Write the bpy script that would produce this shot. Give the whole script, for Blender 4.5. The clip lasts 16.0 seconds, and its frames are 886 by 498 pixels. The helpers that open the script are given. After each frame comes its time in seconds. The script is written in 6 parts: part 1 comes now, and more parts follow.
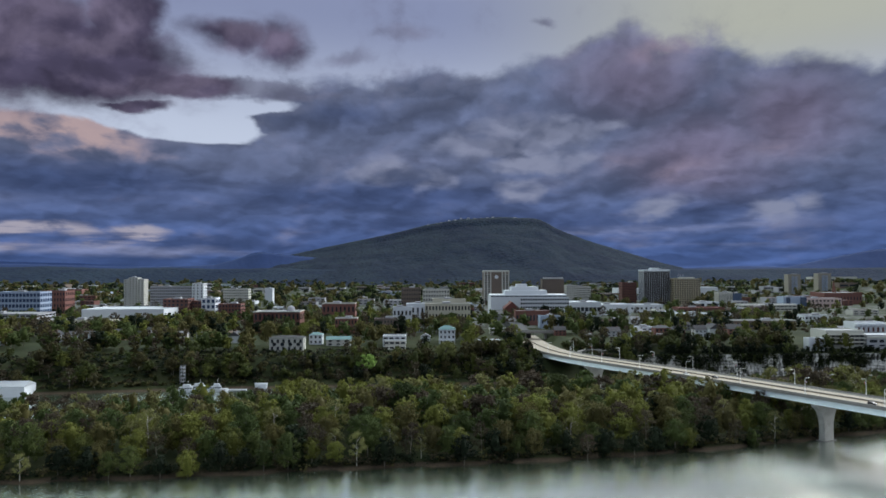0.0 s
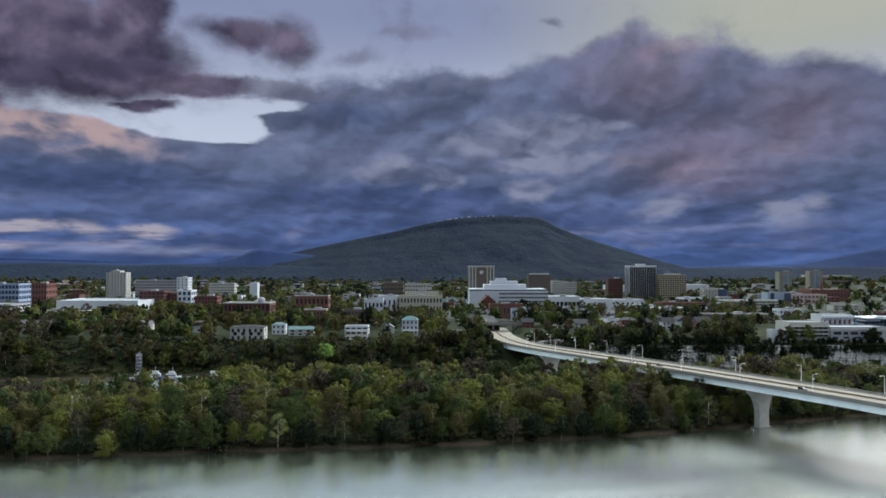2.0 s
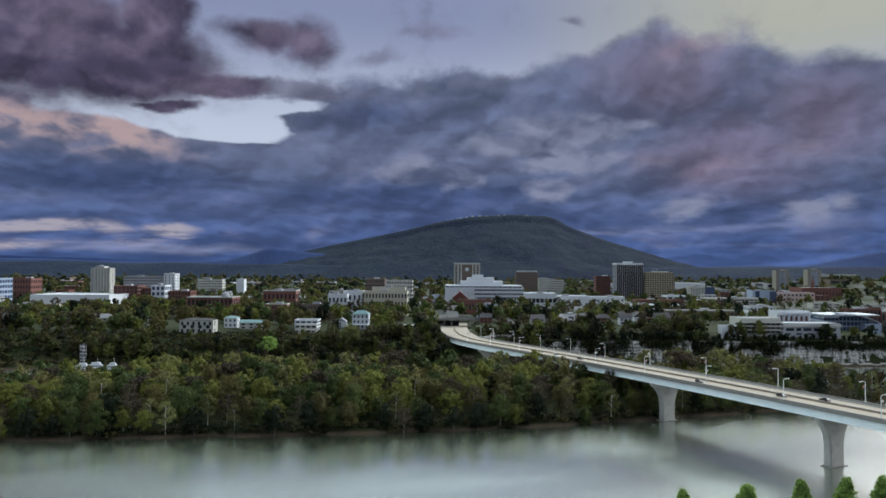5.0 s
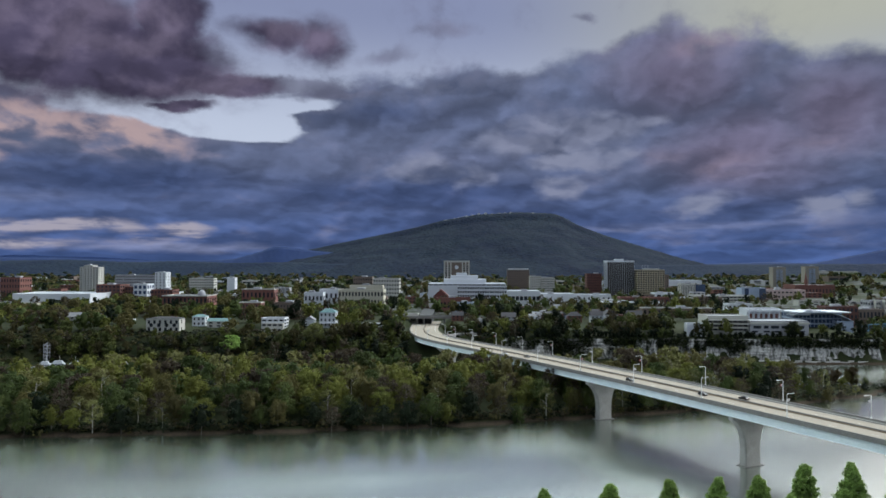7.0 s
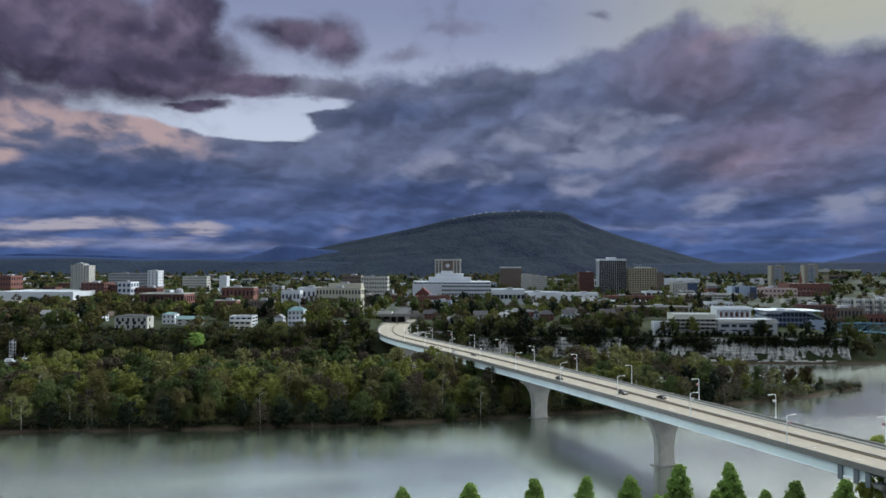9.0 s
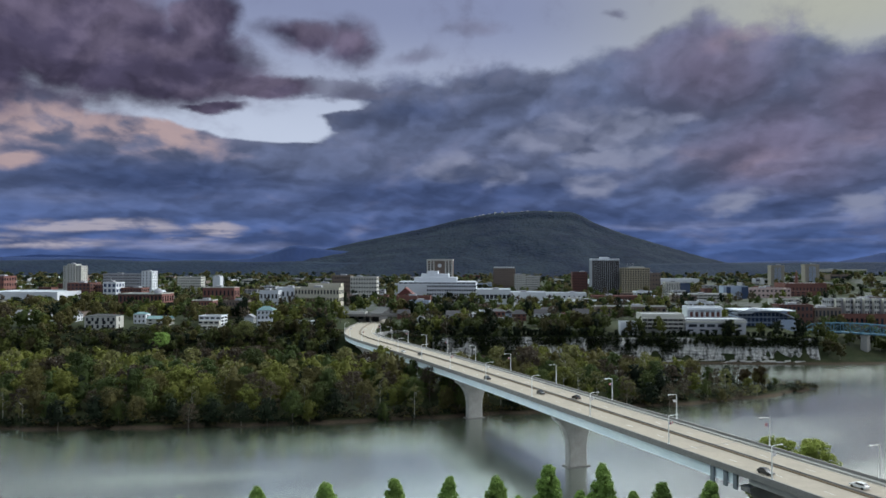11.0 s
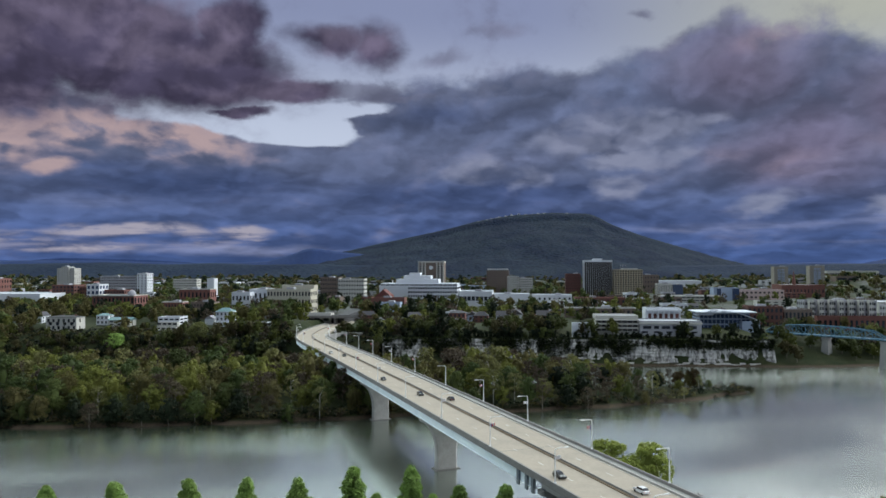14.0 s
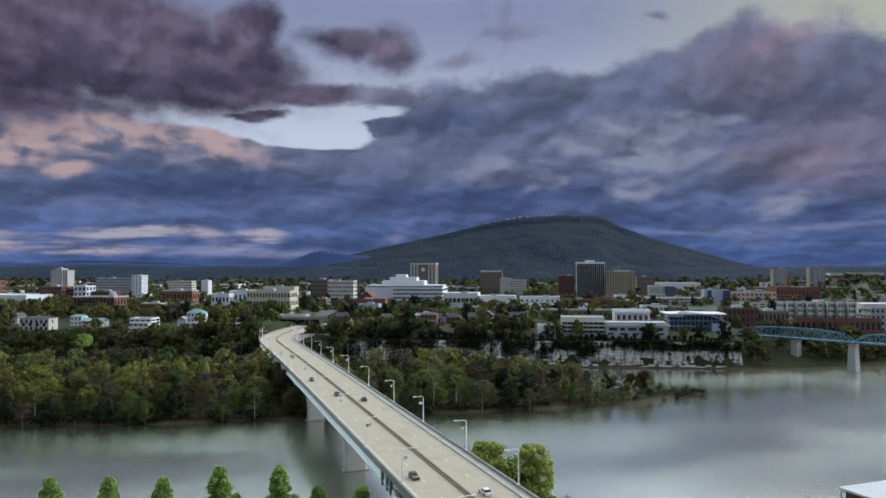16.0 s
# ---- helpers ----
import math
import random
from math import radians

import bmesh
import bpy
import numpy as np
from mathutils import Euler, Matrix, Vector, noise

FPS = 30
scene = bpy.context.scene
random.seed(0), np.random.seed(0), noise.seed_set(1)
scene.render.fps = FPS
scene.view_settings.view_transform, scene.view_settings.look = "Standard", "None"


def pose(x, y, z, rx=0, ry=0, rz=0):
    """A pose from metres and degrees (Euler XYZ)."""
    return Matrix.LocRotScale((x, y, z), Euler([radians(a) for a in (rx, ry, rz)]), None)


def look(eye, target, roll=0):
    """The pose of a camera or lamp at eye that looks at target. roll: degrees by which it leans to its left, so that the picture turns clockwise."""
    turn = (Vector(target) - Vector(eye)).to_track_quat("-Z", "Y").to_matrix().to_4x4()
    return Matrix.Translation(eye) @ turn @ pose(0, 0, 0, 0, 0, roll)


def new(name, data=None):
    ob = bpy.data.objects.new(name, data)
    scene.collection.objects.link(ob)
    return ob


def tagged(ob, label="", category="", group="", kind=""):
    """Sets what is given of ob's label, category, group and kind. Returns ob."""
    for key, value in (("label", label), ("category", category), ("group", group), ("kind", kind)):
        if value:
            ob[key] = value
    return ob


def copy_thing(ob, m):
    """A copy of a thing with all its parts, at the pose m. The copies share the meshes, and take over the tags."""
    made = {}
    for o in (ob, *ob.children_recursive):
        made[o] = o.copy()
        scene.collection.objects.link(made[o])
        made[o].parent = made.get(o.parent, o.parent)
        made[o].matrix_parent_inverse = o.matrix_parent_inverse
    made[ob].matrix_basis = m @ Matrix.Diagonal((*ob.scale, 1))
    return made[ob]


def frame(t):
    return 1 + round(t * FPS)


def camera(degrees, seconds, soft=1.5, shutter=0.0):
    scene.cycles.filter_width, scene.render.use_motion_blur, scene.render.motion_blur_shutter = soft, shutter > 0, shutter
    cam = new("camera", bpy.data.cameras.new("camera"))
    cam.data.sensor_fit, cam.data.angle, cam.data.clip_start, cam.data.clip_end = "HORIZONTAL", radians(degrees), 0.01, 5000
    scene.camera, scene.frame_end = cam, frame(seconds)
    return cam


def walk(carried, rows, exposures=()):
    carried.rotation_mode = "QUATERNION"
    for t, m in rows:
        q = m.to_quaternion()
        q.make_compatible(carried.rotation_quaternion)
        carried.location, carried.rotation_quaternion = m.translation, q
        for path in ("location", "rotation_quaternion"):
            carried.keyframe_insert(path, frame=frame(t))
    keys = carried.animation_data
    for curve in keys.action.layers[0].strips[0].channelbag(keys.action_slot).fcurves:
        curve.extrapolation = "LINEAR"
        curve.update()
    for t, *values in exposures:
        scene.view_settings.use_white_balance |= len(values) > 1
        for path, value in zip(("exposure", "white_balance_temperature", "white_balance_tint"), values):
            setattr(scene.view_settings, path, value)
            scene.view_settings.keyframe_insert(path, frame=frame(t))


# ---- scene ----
cam = camera(64.0, 16.0, soft=1.6)
PATH = [
    (0, (-72.252, -25.778, 96.579), (-72.208, -23.779, 96.63), -0.1),
    (0.5, (-62.097, -25.561, 94.605), (-62.056, -23.562, 94.655), -0.1),
    (1, (-51.974, -25.412, 92.519), (-51.938, -23.413, 92.57), -0.0),
    (1.5, (-41.909, -25.348, 90.318), (-41.879, -23.348, 90.368), 0.1),
    (2, (-31.655, -25.32, 88.055), (-31.63, -23.321, 88.105), 0.1),
    (2.5, (-21.143, -25.433, 85.93), (-21.124, -23.434, 85.982), -0.0),
    (3, (-10.472, -25.506, 84.3), (-10.462, -23.507, 84.35), 0.0),
    (3.5, (0.503, -25.425, 83.573), (0.503, -23.425, 83.623), 0.0),
    (4, (11.405, -25.279, 83.341), (11.393, -23.28, 83.392), 0.1),
    (6.5, (64.354, -23.449, 83.523), (64.298, -21.45, 83.567), 0.2),
    (7, (75.029, -22.66, 83.582), (74.963, -20.662, 83.625), 0.1),
    (7.5, (85.674, -21.692, 83.51), (85.599, -19.694, 83.551), 0.1),
    (8, (96.311, -20.857, 83.441), (96.227, -18.859, 83.481), 0.1),
    (8.5, (106.893, -20.11, 83.391), (106.798, -18.113, 83.43), 0.1),
    (9, (117.589, -19.231, 83.149), (117.484, -17.235, 83.188), 0.1),
    (11.5, (171.433, -12.801, 82.105), (171.273, -10.808, 82.146), -0.0),
    (12, (181.795, -11.358, 81.861), (181.623, -9.366, 81.903), -0.0),
    (12.5, (192.274, -9.927, 81.696), (192.09, -7.936, 81.739), -0.0),
    (13, (202.83, -8.418, 81.559), (202.634, -6.428, 81.603), -0.0),
    (13.5, (213.334, -6.781, 81.285), (213.126, -4.793, 81.331), -0.0),
    (14, (223.874, -5.035, 80.943), (223.654, -3.048, 80.991), -0.1),
    (14.5, (234.409, -3.221, 80.568), (234.178, -1.235, 80.618), -0.1),
    (15, (244.741, -1.394, 80.202), (244.499, 0.591, 80.254), -0.1),
    (15.5, (254.918, 0.185, 79.909), (254.667, 2.168, 79.963), -0.1),
    (16, (265.209, 1.908, 79.776), (264.948, 3.89, 79.831), -0.1),
]
walk(cam, [(t, look(eye, target, roll)) for t, eye, target, roll in PATH])

# ---------------------------------------------------------------- world
def node(tree, kind, **given):
    n = tree.nodes.new(kind)
    for key, value in given.items():
        if key == "op":
            n.operation = value
        elif key == "data":
            n.data_type = value
        elif key == "clamp":
            n.use_clamp = value
        elif key == "gradient":
            n.gradient_type = value
        elif key == "vector":
            n.vector_type = value
        elif key == "wrap":
            n.interpolation_type = value
    return n


def feed(tree, socket, value):
    if isinstance(value, bpy.types.NodeSocket):
        tree.links.new(value, socket)
    else:
        socket.default_value = value


def calc(tree, op, a, b=0.0, c=0.0, clamp=False):
    n = node(tree, "ShaderNodeMath", op=op, clamp=clamp)
    for s, v in zip(n.inputs, (a, b, c)):
        feed(tree, s, v)
    return n.outputs[0]


def blend(tree, fac, a, b):
    n = node(tree, "ShaderNodeMix", data="RGBA")
    feed(tree, n.inputs[0], fac)
    feed(tree, n.inputs[6], a if isinstance(a, bpy.types.NodeSocket) else (*a, 1))
    feed(tree, n.inputs[7], b if isinstance(b, bpy.types.NodeSocket) else (*b, 1))
    return n.outputs[2]


def ramp(tree, x, lo, hi, a=0.0, b=1.0):
    n = node(tree, "ShaderNodeMapRange", wrap="SMOOTHSTEP")
    for s, v in zip(n.inputs, (x, lo, hi, a, b)):
        feed(tree, s, v)
    return n.outputs[0]


def fbm(tree, place, scale, detail=6.0, rough=0.55, warp=0.0):
    n = node(tree, "ShaderNodeTexNoise")
    feed(tree, n.inputs["Vector"], place)
    n.inputs["Scale"].default_value, n.inputs["Detail"].default_value = scale, detail
    n.inputs["Roughness"].default_value, n.inputs["Distortion"].default_value = rough, warp
    return n


def stretch(tree, place, size, loc=(0, 0, 0), turn=0.0, kind="TEXTURE"):
    n = node(tree, "ShaderNodeMapping", vector=kind)
    feed(tree, n.inputs["Vector"], place)
    n.inputs["Location"].default_value, n.inputs["Scale"].default_value = loc, size
    n.inputs["Rotation"].default_value = (0, 0, radians(turn))
    return n.outputs[0]


def banks(tree, place, rows):
    """Soft cloud banks laid over one another: azimuth, elevation, half width, half height, turn (degrees), weight."""
    total = 0.0
    for az, el, a, b, turn, weight in rows:
        g = node(tree, "ShaderNodeTexGradient", gradient="SPHERICAL")
        feed(tree, g.inputs[0], stretch(tree, place, (a, b, 1), (az, el, 0), turn))
        total = calc(tree, "MAXIMUM", calc(tree, "MULTIPLY", g.outputs["Fac"], weight), total)
    return total


DECK = [
    (-6.9, 10.4, 10.5, 5.2, 0, 1), (-11.4, 11.6, 5.4, 1.7, 4, 1), (2.3, 10.6, 11.8, 5.5, 0, 1), (9.4, 11.7, 9.6, 5.6, 6, 1),
    (15.0, 12.3, 7.0, 6.7, 0, 1), (20.6, 11.0, 8.1, 6.7, 0, 1), (27.5, 9.6, 8.2, 6.5, 0, 1), (35.5, 9.4, 8.4, 5.4, 0, 1),
    (-34.4, 9.3, 4.7, 3.9, 0, 1), (-28.0, 8.9, 9.8, 2.6, -4, 1), (-39.5, 9.0, 9.8, 5.9, 0, 1),
]
VEIL = [
    (-14.9, 13.7, 8.7, 1.0, 4, 1), (-11.4, 13.4, 5.4, 0.7, 6, 0.9), (-1.4, 18.4, 3.7, 1.0, 0, 0.55), (-6.9, 16.5, 3.2, 1.0, 10, 0.6),
    (9.5, 18.9, 1.7, 0.6, 0, 0.7), (-20.9, 14.8, 5.4, 2.6, 0, 0.8),
]
PURPLE = [
    (-32.1, 16.0, 11.5, 6.0, 0, 1), (-26.2, 14.7, 10.1, 4.0, 0, 1), (-39.8, 14.6, 10.6, 6.2, 0, 1), (-18.8, 13.7, 5.5, 1.4, 2, 0.9),
    (-11.8, 17.2, 3.1, 2.5, 0, 0.6), (-15.4, 17.5, 5.7, 1.5, 0, 0.6), (-23.0, 18.0, 3.6, 3.0, 0, 1), (-22.2, 12.0, 3.3, 0.7, 0, 0.8),
]
GAPS = [
    (-18.4, 11.1, 7.4, 1.8, -3, 1), (-23.4, 11.1, 3.6, 1.1, -10, 0.7), (-13.2, 12.2, 4.9, 0.8, 6, 0.6),
]
LILAC = [
    (16.7, 15.0, 9.3, 6.0, 0, 1), (21.3, 8.5, 9.9, 5.4, 0, 1), (27.5, 11.1, 8.2, 5.5, 0, 1), (11.2, 17.1, 4.3, 3.1, 0, 0.7),
]
PINK = [
    (-34.1, 10.7, 5.7, 3.5, 0, 1), (-26.9, 9.7, 8.8, 2.5, -6, 0.9), (-35.1, 7.0, 2.3, 1.0, 15, 1), (-22.6, 8.7, 4.5, 1.5, -8, 0.5),
    (-38.9, 9.4, 6.0, 4.1, 0, 1),
]
WARM = [
    (19.5, 16.6, 5.9, 1.8, 0, 1), (19.8, 7.4, 6.6, 2.1, 0, 0.6), (26.8, 8.9, 4.5, 2.4, 0, 0.5), (15.8, 8.4, 3.7, 1.3, 0, 0.5),
]
DARKBANDS = [
    (-26.1, 6.1, 16.2, 2.5, 0, 0.9), (-4.1, 5.5, 19.2, 2.1, 0, 1), (-31.7, 7.2, 9.2, 1.6, 0, 0.6), (-6.9, 12.0, 11.8, 2.7, 0, 0.5),
    (2.3, 3.4, 22.6, 1.6, 0, 0.8), (20.5, 4.2, 12.7, 1.1, 0, 0.55), (-15.8, 2.0, 13.0, 1.3, 0, 0.7),
]
PALEBANDS = [
    (19.4, 3.0, 12.9, 0.9, 0, 0.7), (26.0, 3.2, 7.0, 1.6, 0, 0.7), (-33.0, 4.8, 8.2, 0.8, 0, 0.5), (-2.3, 8.9, 13.7, 1.8, 0, 0.5),
    (23.1, 1.5, 11.8, 0.6, 0, 0.6), (-22.9, 1.1, 16.2, 0.7, 0, 1), (12.0, 2.7, 7.7, 0.5, 0, 0.6),
]
LENS = [
    (7.7, 10.4, 9.7, 2.1, 4, 1), (9.0, 8.5, 5.2, 1.2, 3, 1), (14.1, 11.0, 2.9, 1.0, 10, 0.8), (7.2, 6.1, 3.3, 1.5, 0, 0.8),
    (-3.7, 7.5, 3.2, 1.6, 0, 0.6), (0.5, 7.0, 2.7, 1.3, 0, 0.6), (18.2, 4.5, 3.6, 1.4, 0, 0.7), (26.0, 4.2, 3.1, 1.6, 0, 0.8),
    (28.4, 4.7, 2.7, 1.4, 0, 0.7),
]
CREAM = [
    (-30.9, 2.6, 8.2, 0.8, 2, 1), (-26.1, 2.4, 4.3, 0.7, 0, 0.8), (-21.9, 2.7, 2.9, 0.8, 0, 1), (-33.0, 1.3, 6.9, 0.6, 0, 0.7),
    (-28.0, 1.7, 9.0, 0.8, 0, 0.6), (-39.7, 2.0, 7.3, 1.1, 0, 1),
]

SUN_EL, SUN_AZ = 26.0, 58.0   # degrees; azimuth from +y towards +x
WEST = (7.0, 7.5, 7.8)        # unseen glow round the veiled sun, added to brighten the river's right side
FRONT = (3.3, 4.0, 3.85)      # unseen bright sky above the dark banks, added to brighten the water
ZENITH = (0.85, 0.96, 1.05)   # thin cloud overhead
world = bpy.data.worlds.new("dusk_sky")
scene.world = world
world.use_nodes = True
wt = world.node_tree
wt.nodes.clear()
tc = node(wt, "ShaderNodeTexCoord")
sep = node(wt, "ShaderNodeSeparateXYZ")
wt.links.new(tc.outputs["Generated"], sep.inputs[0])
az = calc(wt, "MULTIPLY", calc(wt, "ARCTAN2", sep.outputs[0], sep.outputs[1]), 57.2958)
el = calc(wt, "MULTIPLY", calc(wt, "ARCSINE", sep.outputs[2]), 57.2958)


def joined(a, b):
    n = node(wt, "ShaderNodeCombineXYZ")
    feed(wt, n.inputs[0], a)
    feed(wt, n.inputs[1], b)
    return n.outputs[0]


def shifted(place, noise_node, amount):
    d = node(wt, "ShaderNodeVectorMath", op="MULTIPLY_ADD")
    feed(wt, d.inputs[0], noise_node.outputs["Color"])
    d.inputs[1].default_value = amount
    feed(wt, d.inputs[2], place)
    back = node(wt, "ShaderNodeVectorMath", op="SUBTRACT")
    feed(wt, back.inputs[0], d.outputs[0])
    back.inputs[1].default_value = [0.5 * v for v in amount]
    return back.outputs[0]


def moved(place, by):
    n = node(wt, "ShaderNodeVectorMath", op="ADD")
    feed(wt, n.inputs[0], place)
    n.inputs[1].default_value = by
    return n.outputs[0]


def billow(place, scale, smoothness=0.6):
    v = node(wt, "ShaderNodeTexVoronoi")
    v.feature = "SMOOTH_F1"
    feed(wt, v.inputs["Vector"], place)
    v.inputs["Scale"].default_value, v.inputs["Detail"].default_value = scale, 2.0
    v.inputs["Roughness"].default_value, v.inputs["Lacunarity"].default_value = 0.45, 2.3
    v.inputs["Smoothness"].default_value = smoothness
    return v.outputs["Distance"]


dome = joined(az, el)
# far cloud lies flatter towards the skyline
low = calc(wt, "DIVIDE", -784.0, calc(wt, "ADD", calc(wt, "MAXIMUM", el, -2.0), 20.0))
layer = joined(calc(wt, "DIVIDE", az, 1.9), low)
curl = shifted(layer, fbm(wt, layer, 0.22, 3.0), (1.8, 1.8, 0))
puff = fbm(wt, curl, 0.30, 6.0, 0.50).outputs["Fac"]
relief = calc(wt, "SUBTRACT", puff, fbm(wt, moved(curl, (-0.25, 0.6, 0)), 0.30, 6.0, 0.50).outputs["Fac"])
heap = shifted(layer, fbm(wt, layer, 0.5, 5.0, 0.55), (2.2, 2.2, 0))
heaps = calc(wt, "SUBTRACT", billow(moved(heap, (-0.3, 0.7, 0)), 0.30), billow(heap, 0.30))
long_puff = fbm(wt, stretch(wt, layer, (4.5, 1.0, 1.0)), 0.55, 5.0, 0.5).outputs["Fac"]
wisp = fbm(wt, curl, 1.0, 8.0, 0.60).outputs["Fac"]

rag = shifted(dome, fbm(wt, joined(calc(wt, "DIVIDE", az, 1.6), el), 0.28, 4.0, 0.5), (3.4, 2.0, 0))
rag = shifted(rag, fbm(wt, joined(calc(wt, "DIVIDE", az, 1.5), el), 1.1, 6.0, 0.55), (1.1, 0.8, 0))
soft = shifted(dome, fbm(wt, layer, 0.3, 4.0, 0.5), (4.5, 1.6, 0))


def edge(tree_sum, lo, hi, noise_by=0.5):
    ragged = calc(wt, "MULTIPLY_ADD", calc(wt, "SUBTRACT", puff, 0.5), noise_by, tree_sum)
    ragged = calc(wt, "MULTIPLY_ADD", calc(wt, "SUBTRACT", wisp, 0.5), 0.6 * noise_by, ragged)
    return ramp(wt, ragged, lo, hi)


# open sky between the clouds: pale low down, bluer higher, greenish to the west, bright overhead, with unseen
# brightness added above the banks and round the low sun
nishita = node(wt, "ShaderNodeTexSky")
nishita.sky_type, nishita.sun_disc = "NISHITA", False
nishita.sun_elevation, nishita.sun_rotation = radians(SUN_EL), radians(SUN_AZ)
clear = blend(wt, ramp(wt, el, 9.0, 20.0), (0.52, 0.59, 0.74), (0.24, 0.28, 0.44))
clear = blend(wt, calc(wt, "MULTIPLY", ramp(wt, az, 0.0, 26.0), ramp(wt, el, 10.0, 18.0)), clear, (0.43, 0.45, 0.40))
day = node(wt, "ShaderNodeVectorMath", op="SCALE")
wt.links.new(nishita.outputs[0], day.inputs[0])
day.inputs["Scale"].default_value = 0.12
dull = blend(wt, 0.8, day.outputs[0], (0.40, 0.48, 0.60))
off_axis = calc(wt, "ABSOLUTE", az)
dull = blend(wt, ramp(wt, off_axis, 110.0, 60.0), dull, FRONT)
westward = ramp(wt, calc(wt, "ABSOLUTE", calc(wt, "SUBTRACT", az, SUN_AZ)), 70.0, 14.0)
high = blend(wt, westward, dull, WEST)
high = blend(wt, ramp(wt, el, 30.0, 58.0), high, ZENITH)
clear = blend(wt, ramp(wt, el, 20.6, 27.0), clear, high)
clear = blend(wt, calc(wt, "MULTIPLY", ramp(wt, off_axis, 42.0, 80.0), 0.85), clear, high)

# the clouds' own colours
tone = calc(wt, "MULTIPLY_ADD", ramp(wt, puff, 0.30, 0.70), 0.24, 0.88)
tone = calc(wt, "MULTIPLY_ADD", calc(wt, "MINIMUM", calc(wt, "MAXIMUM", relief, -0.10), 0.16), 1.2, tone)
tone = calc(wt, "MULTIPLY_ADD", calc(wt, "MINIMUM", calc(wt, "MAXIMUM", heaps, -0.10), 0.22), 1.3, tone)
tone = calc(wt, "MULTIPLY", tone, calc(wt, "MULTIPLY_ADD", ramp(wt, long_puff, 0.3, 0.7), 0.12, 0.94))


def toned(colour):
    n = node(wt, "ShaderNodeVectorMath", op="SCALE")
    feed(wt, n.inputs[0], colour)
    feed(wt, n.inputs["Scale"], tone)
    return n.outputs[0]


deck = calc(wt, "MAXIMUM", banks(wt, rag, DECK), ramp(wt, el, 10.2, 8.2, 0.0, 1.0))
deck = calc(wt, "SUBTRACT", deck, calc(wt, "MULTIPLY", banks(wt, soft, GAPS), 0.85))
body = blend(wt, ramp(wt, el, 0.5, 9.0), (0.060, 0.104, 0.262), (0.104, 0.130, 0.225))
body = blend(wt, ramp(wt, banks(wt, soft, LILAC), 0.05, 0.9, 0.0, 0.78), body, (0.142, 0.124, 0.196))
body = blend(wt, ramp(wt, banks(wt, soft, DARKBANDS), 0.05, 0.8, 0.0, 0.88), body, (0.050, 0.078, 0.182))
body = blend(wt, calc(wt, "MULTIPLY", ramp(wt, banks(wt, soft, PALEBANDS), 0.05, 0.8, 0.0, 0.8), ramp(wt, long_puff, 0.34, 0.60)), body, (0.185, 0.215, 0.360))
body = toned(body)
# thin cloud is paler at its rim
rim = calc(wt, "MULTIPLY", ramp(wt, deck, 0.75, 0.15, 0.0, 0.2), ramp(wt, wisp, 0.3, 0.6))
body = blend(wt, rim, body, (0.27, 0.29, 0.40))
lens = banks(wt, rag, LENS)
lens = calc(wt, "MULTIPLY", ramp(wt, calc(wt, "MULTIPLY_ADD", calc(wt, "SUBTRACT", puff, 0.5), 1.1, lens), 0.08, 0.5), calc(wt, "MULTIPLY_ADD", heaps, 2.2, 0.72, clamp=True))
body = blend(wt, calc(wt, "MULTIPLY", lens, 0.85), body, (0.25, 0.275, 0.39))
warm = calc(wt, "MULTIPLY", banks(wt, soft, WARM), calc(wt, "MULTIPLY_ADD", relief, 3.5, 0.6, clamp=True))
body = blend(wt, ramp(wt, warm, 0.05, 0.9, 0.0, 0.6), body, (0.31, 0.235, 0.285))
pink = calc(wt, "MULTIPLY", banks(wt, soft, PINK), calc(wt, "MULTIPLY_ADD", relief, 3.2, 0.72, clamp=True))
pink = calc(wt, "MULTIPLY", pink, ramp(wt, puff, 0.36, 0.58, 0.35, 1.0))
pink = calc(wt, "MULTIPLY", pink, calc(wt, "MULTIPLY_ADD", heaps, 2.4, 0.8, clamp=True))
body = blend(wt, ramp(wt, pink, 0.02, 0.48, 0, 0.92), body, (0.46, 0.345, 0.355))
glow = calc(wt, "MULTIPLY", banks(wt, soft, CREAM), calc(wt, "MULTIPLY", ramp(wt, long_puff, 0.36, 0.6, 0.25, 1.0), ramp(wt, wisp, 0.32, 0.6, 0.5, 1.0)))
body = blend(wt, ramp(wt, glow, 0.03, 0.5, 0, 0.88), body, (0.41, 0.385, 0.46))
sky = blend(wt, edge(deck, 0.03, 0.27, 0.38), clear, body)
sky = blend(wt, calc(wt, "MULTIPLY", edge(banks(wt, rag, VEIL), 0.02, 0.55, 0.7), 0.75), sky, toned((0.165, 0.175, 0.265)))
violet = blend(wt, ramp(wt, relief, -0.10, 0.14), (0.062, 0.055, 0.100), (0.108, 0.093, 0.146))
sky = blend(wt, edge(banks(wt, rag, PURPLE), -0.02, 0.48, 0.42), sky, toned(violet))
back = node(wt, "ShaderNodeBackground")
back.inputs["Strength"].default_value = 1.0
feed(wt, back.inputs["Color"], sky)
wout = node(wt, "ShaderNodeOutputWorld")
wt.links.new(back.outputs[0], wout.inputs[0])

sun = new("sun", bpy.data.lights.new("sun", "SUN"))
sun.data.energy, sun.data.angle, sun.data.color = 0.5, radians(60), (1.0, 0.95, 0.9)
_a, _e = radians(SUN_AZ), radians(SUN_EL)
sun.matrix_world = look((math.sin(_a) * math.cos(_e) * 100, math.cos(_a) * math.cos(_e) * 100, math.sin(_e) * 100), (0, 0, 0))


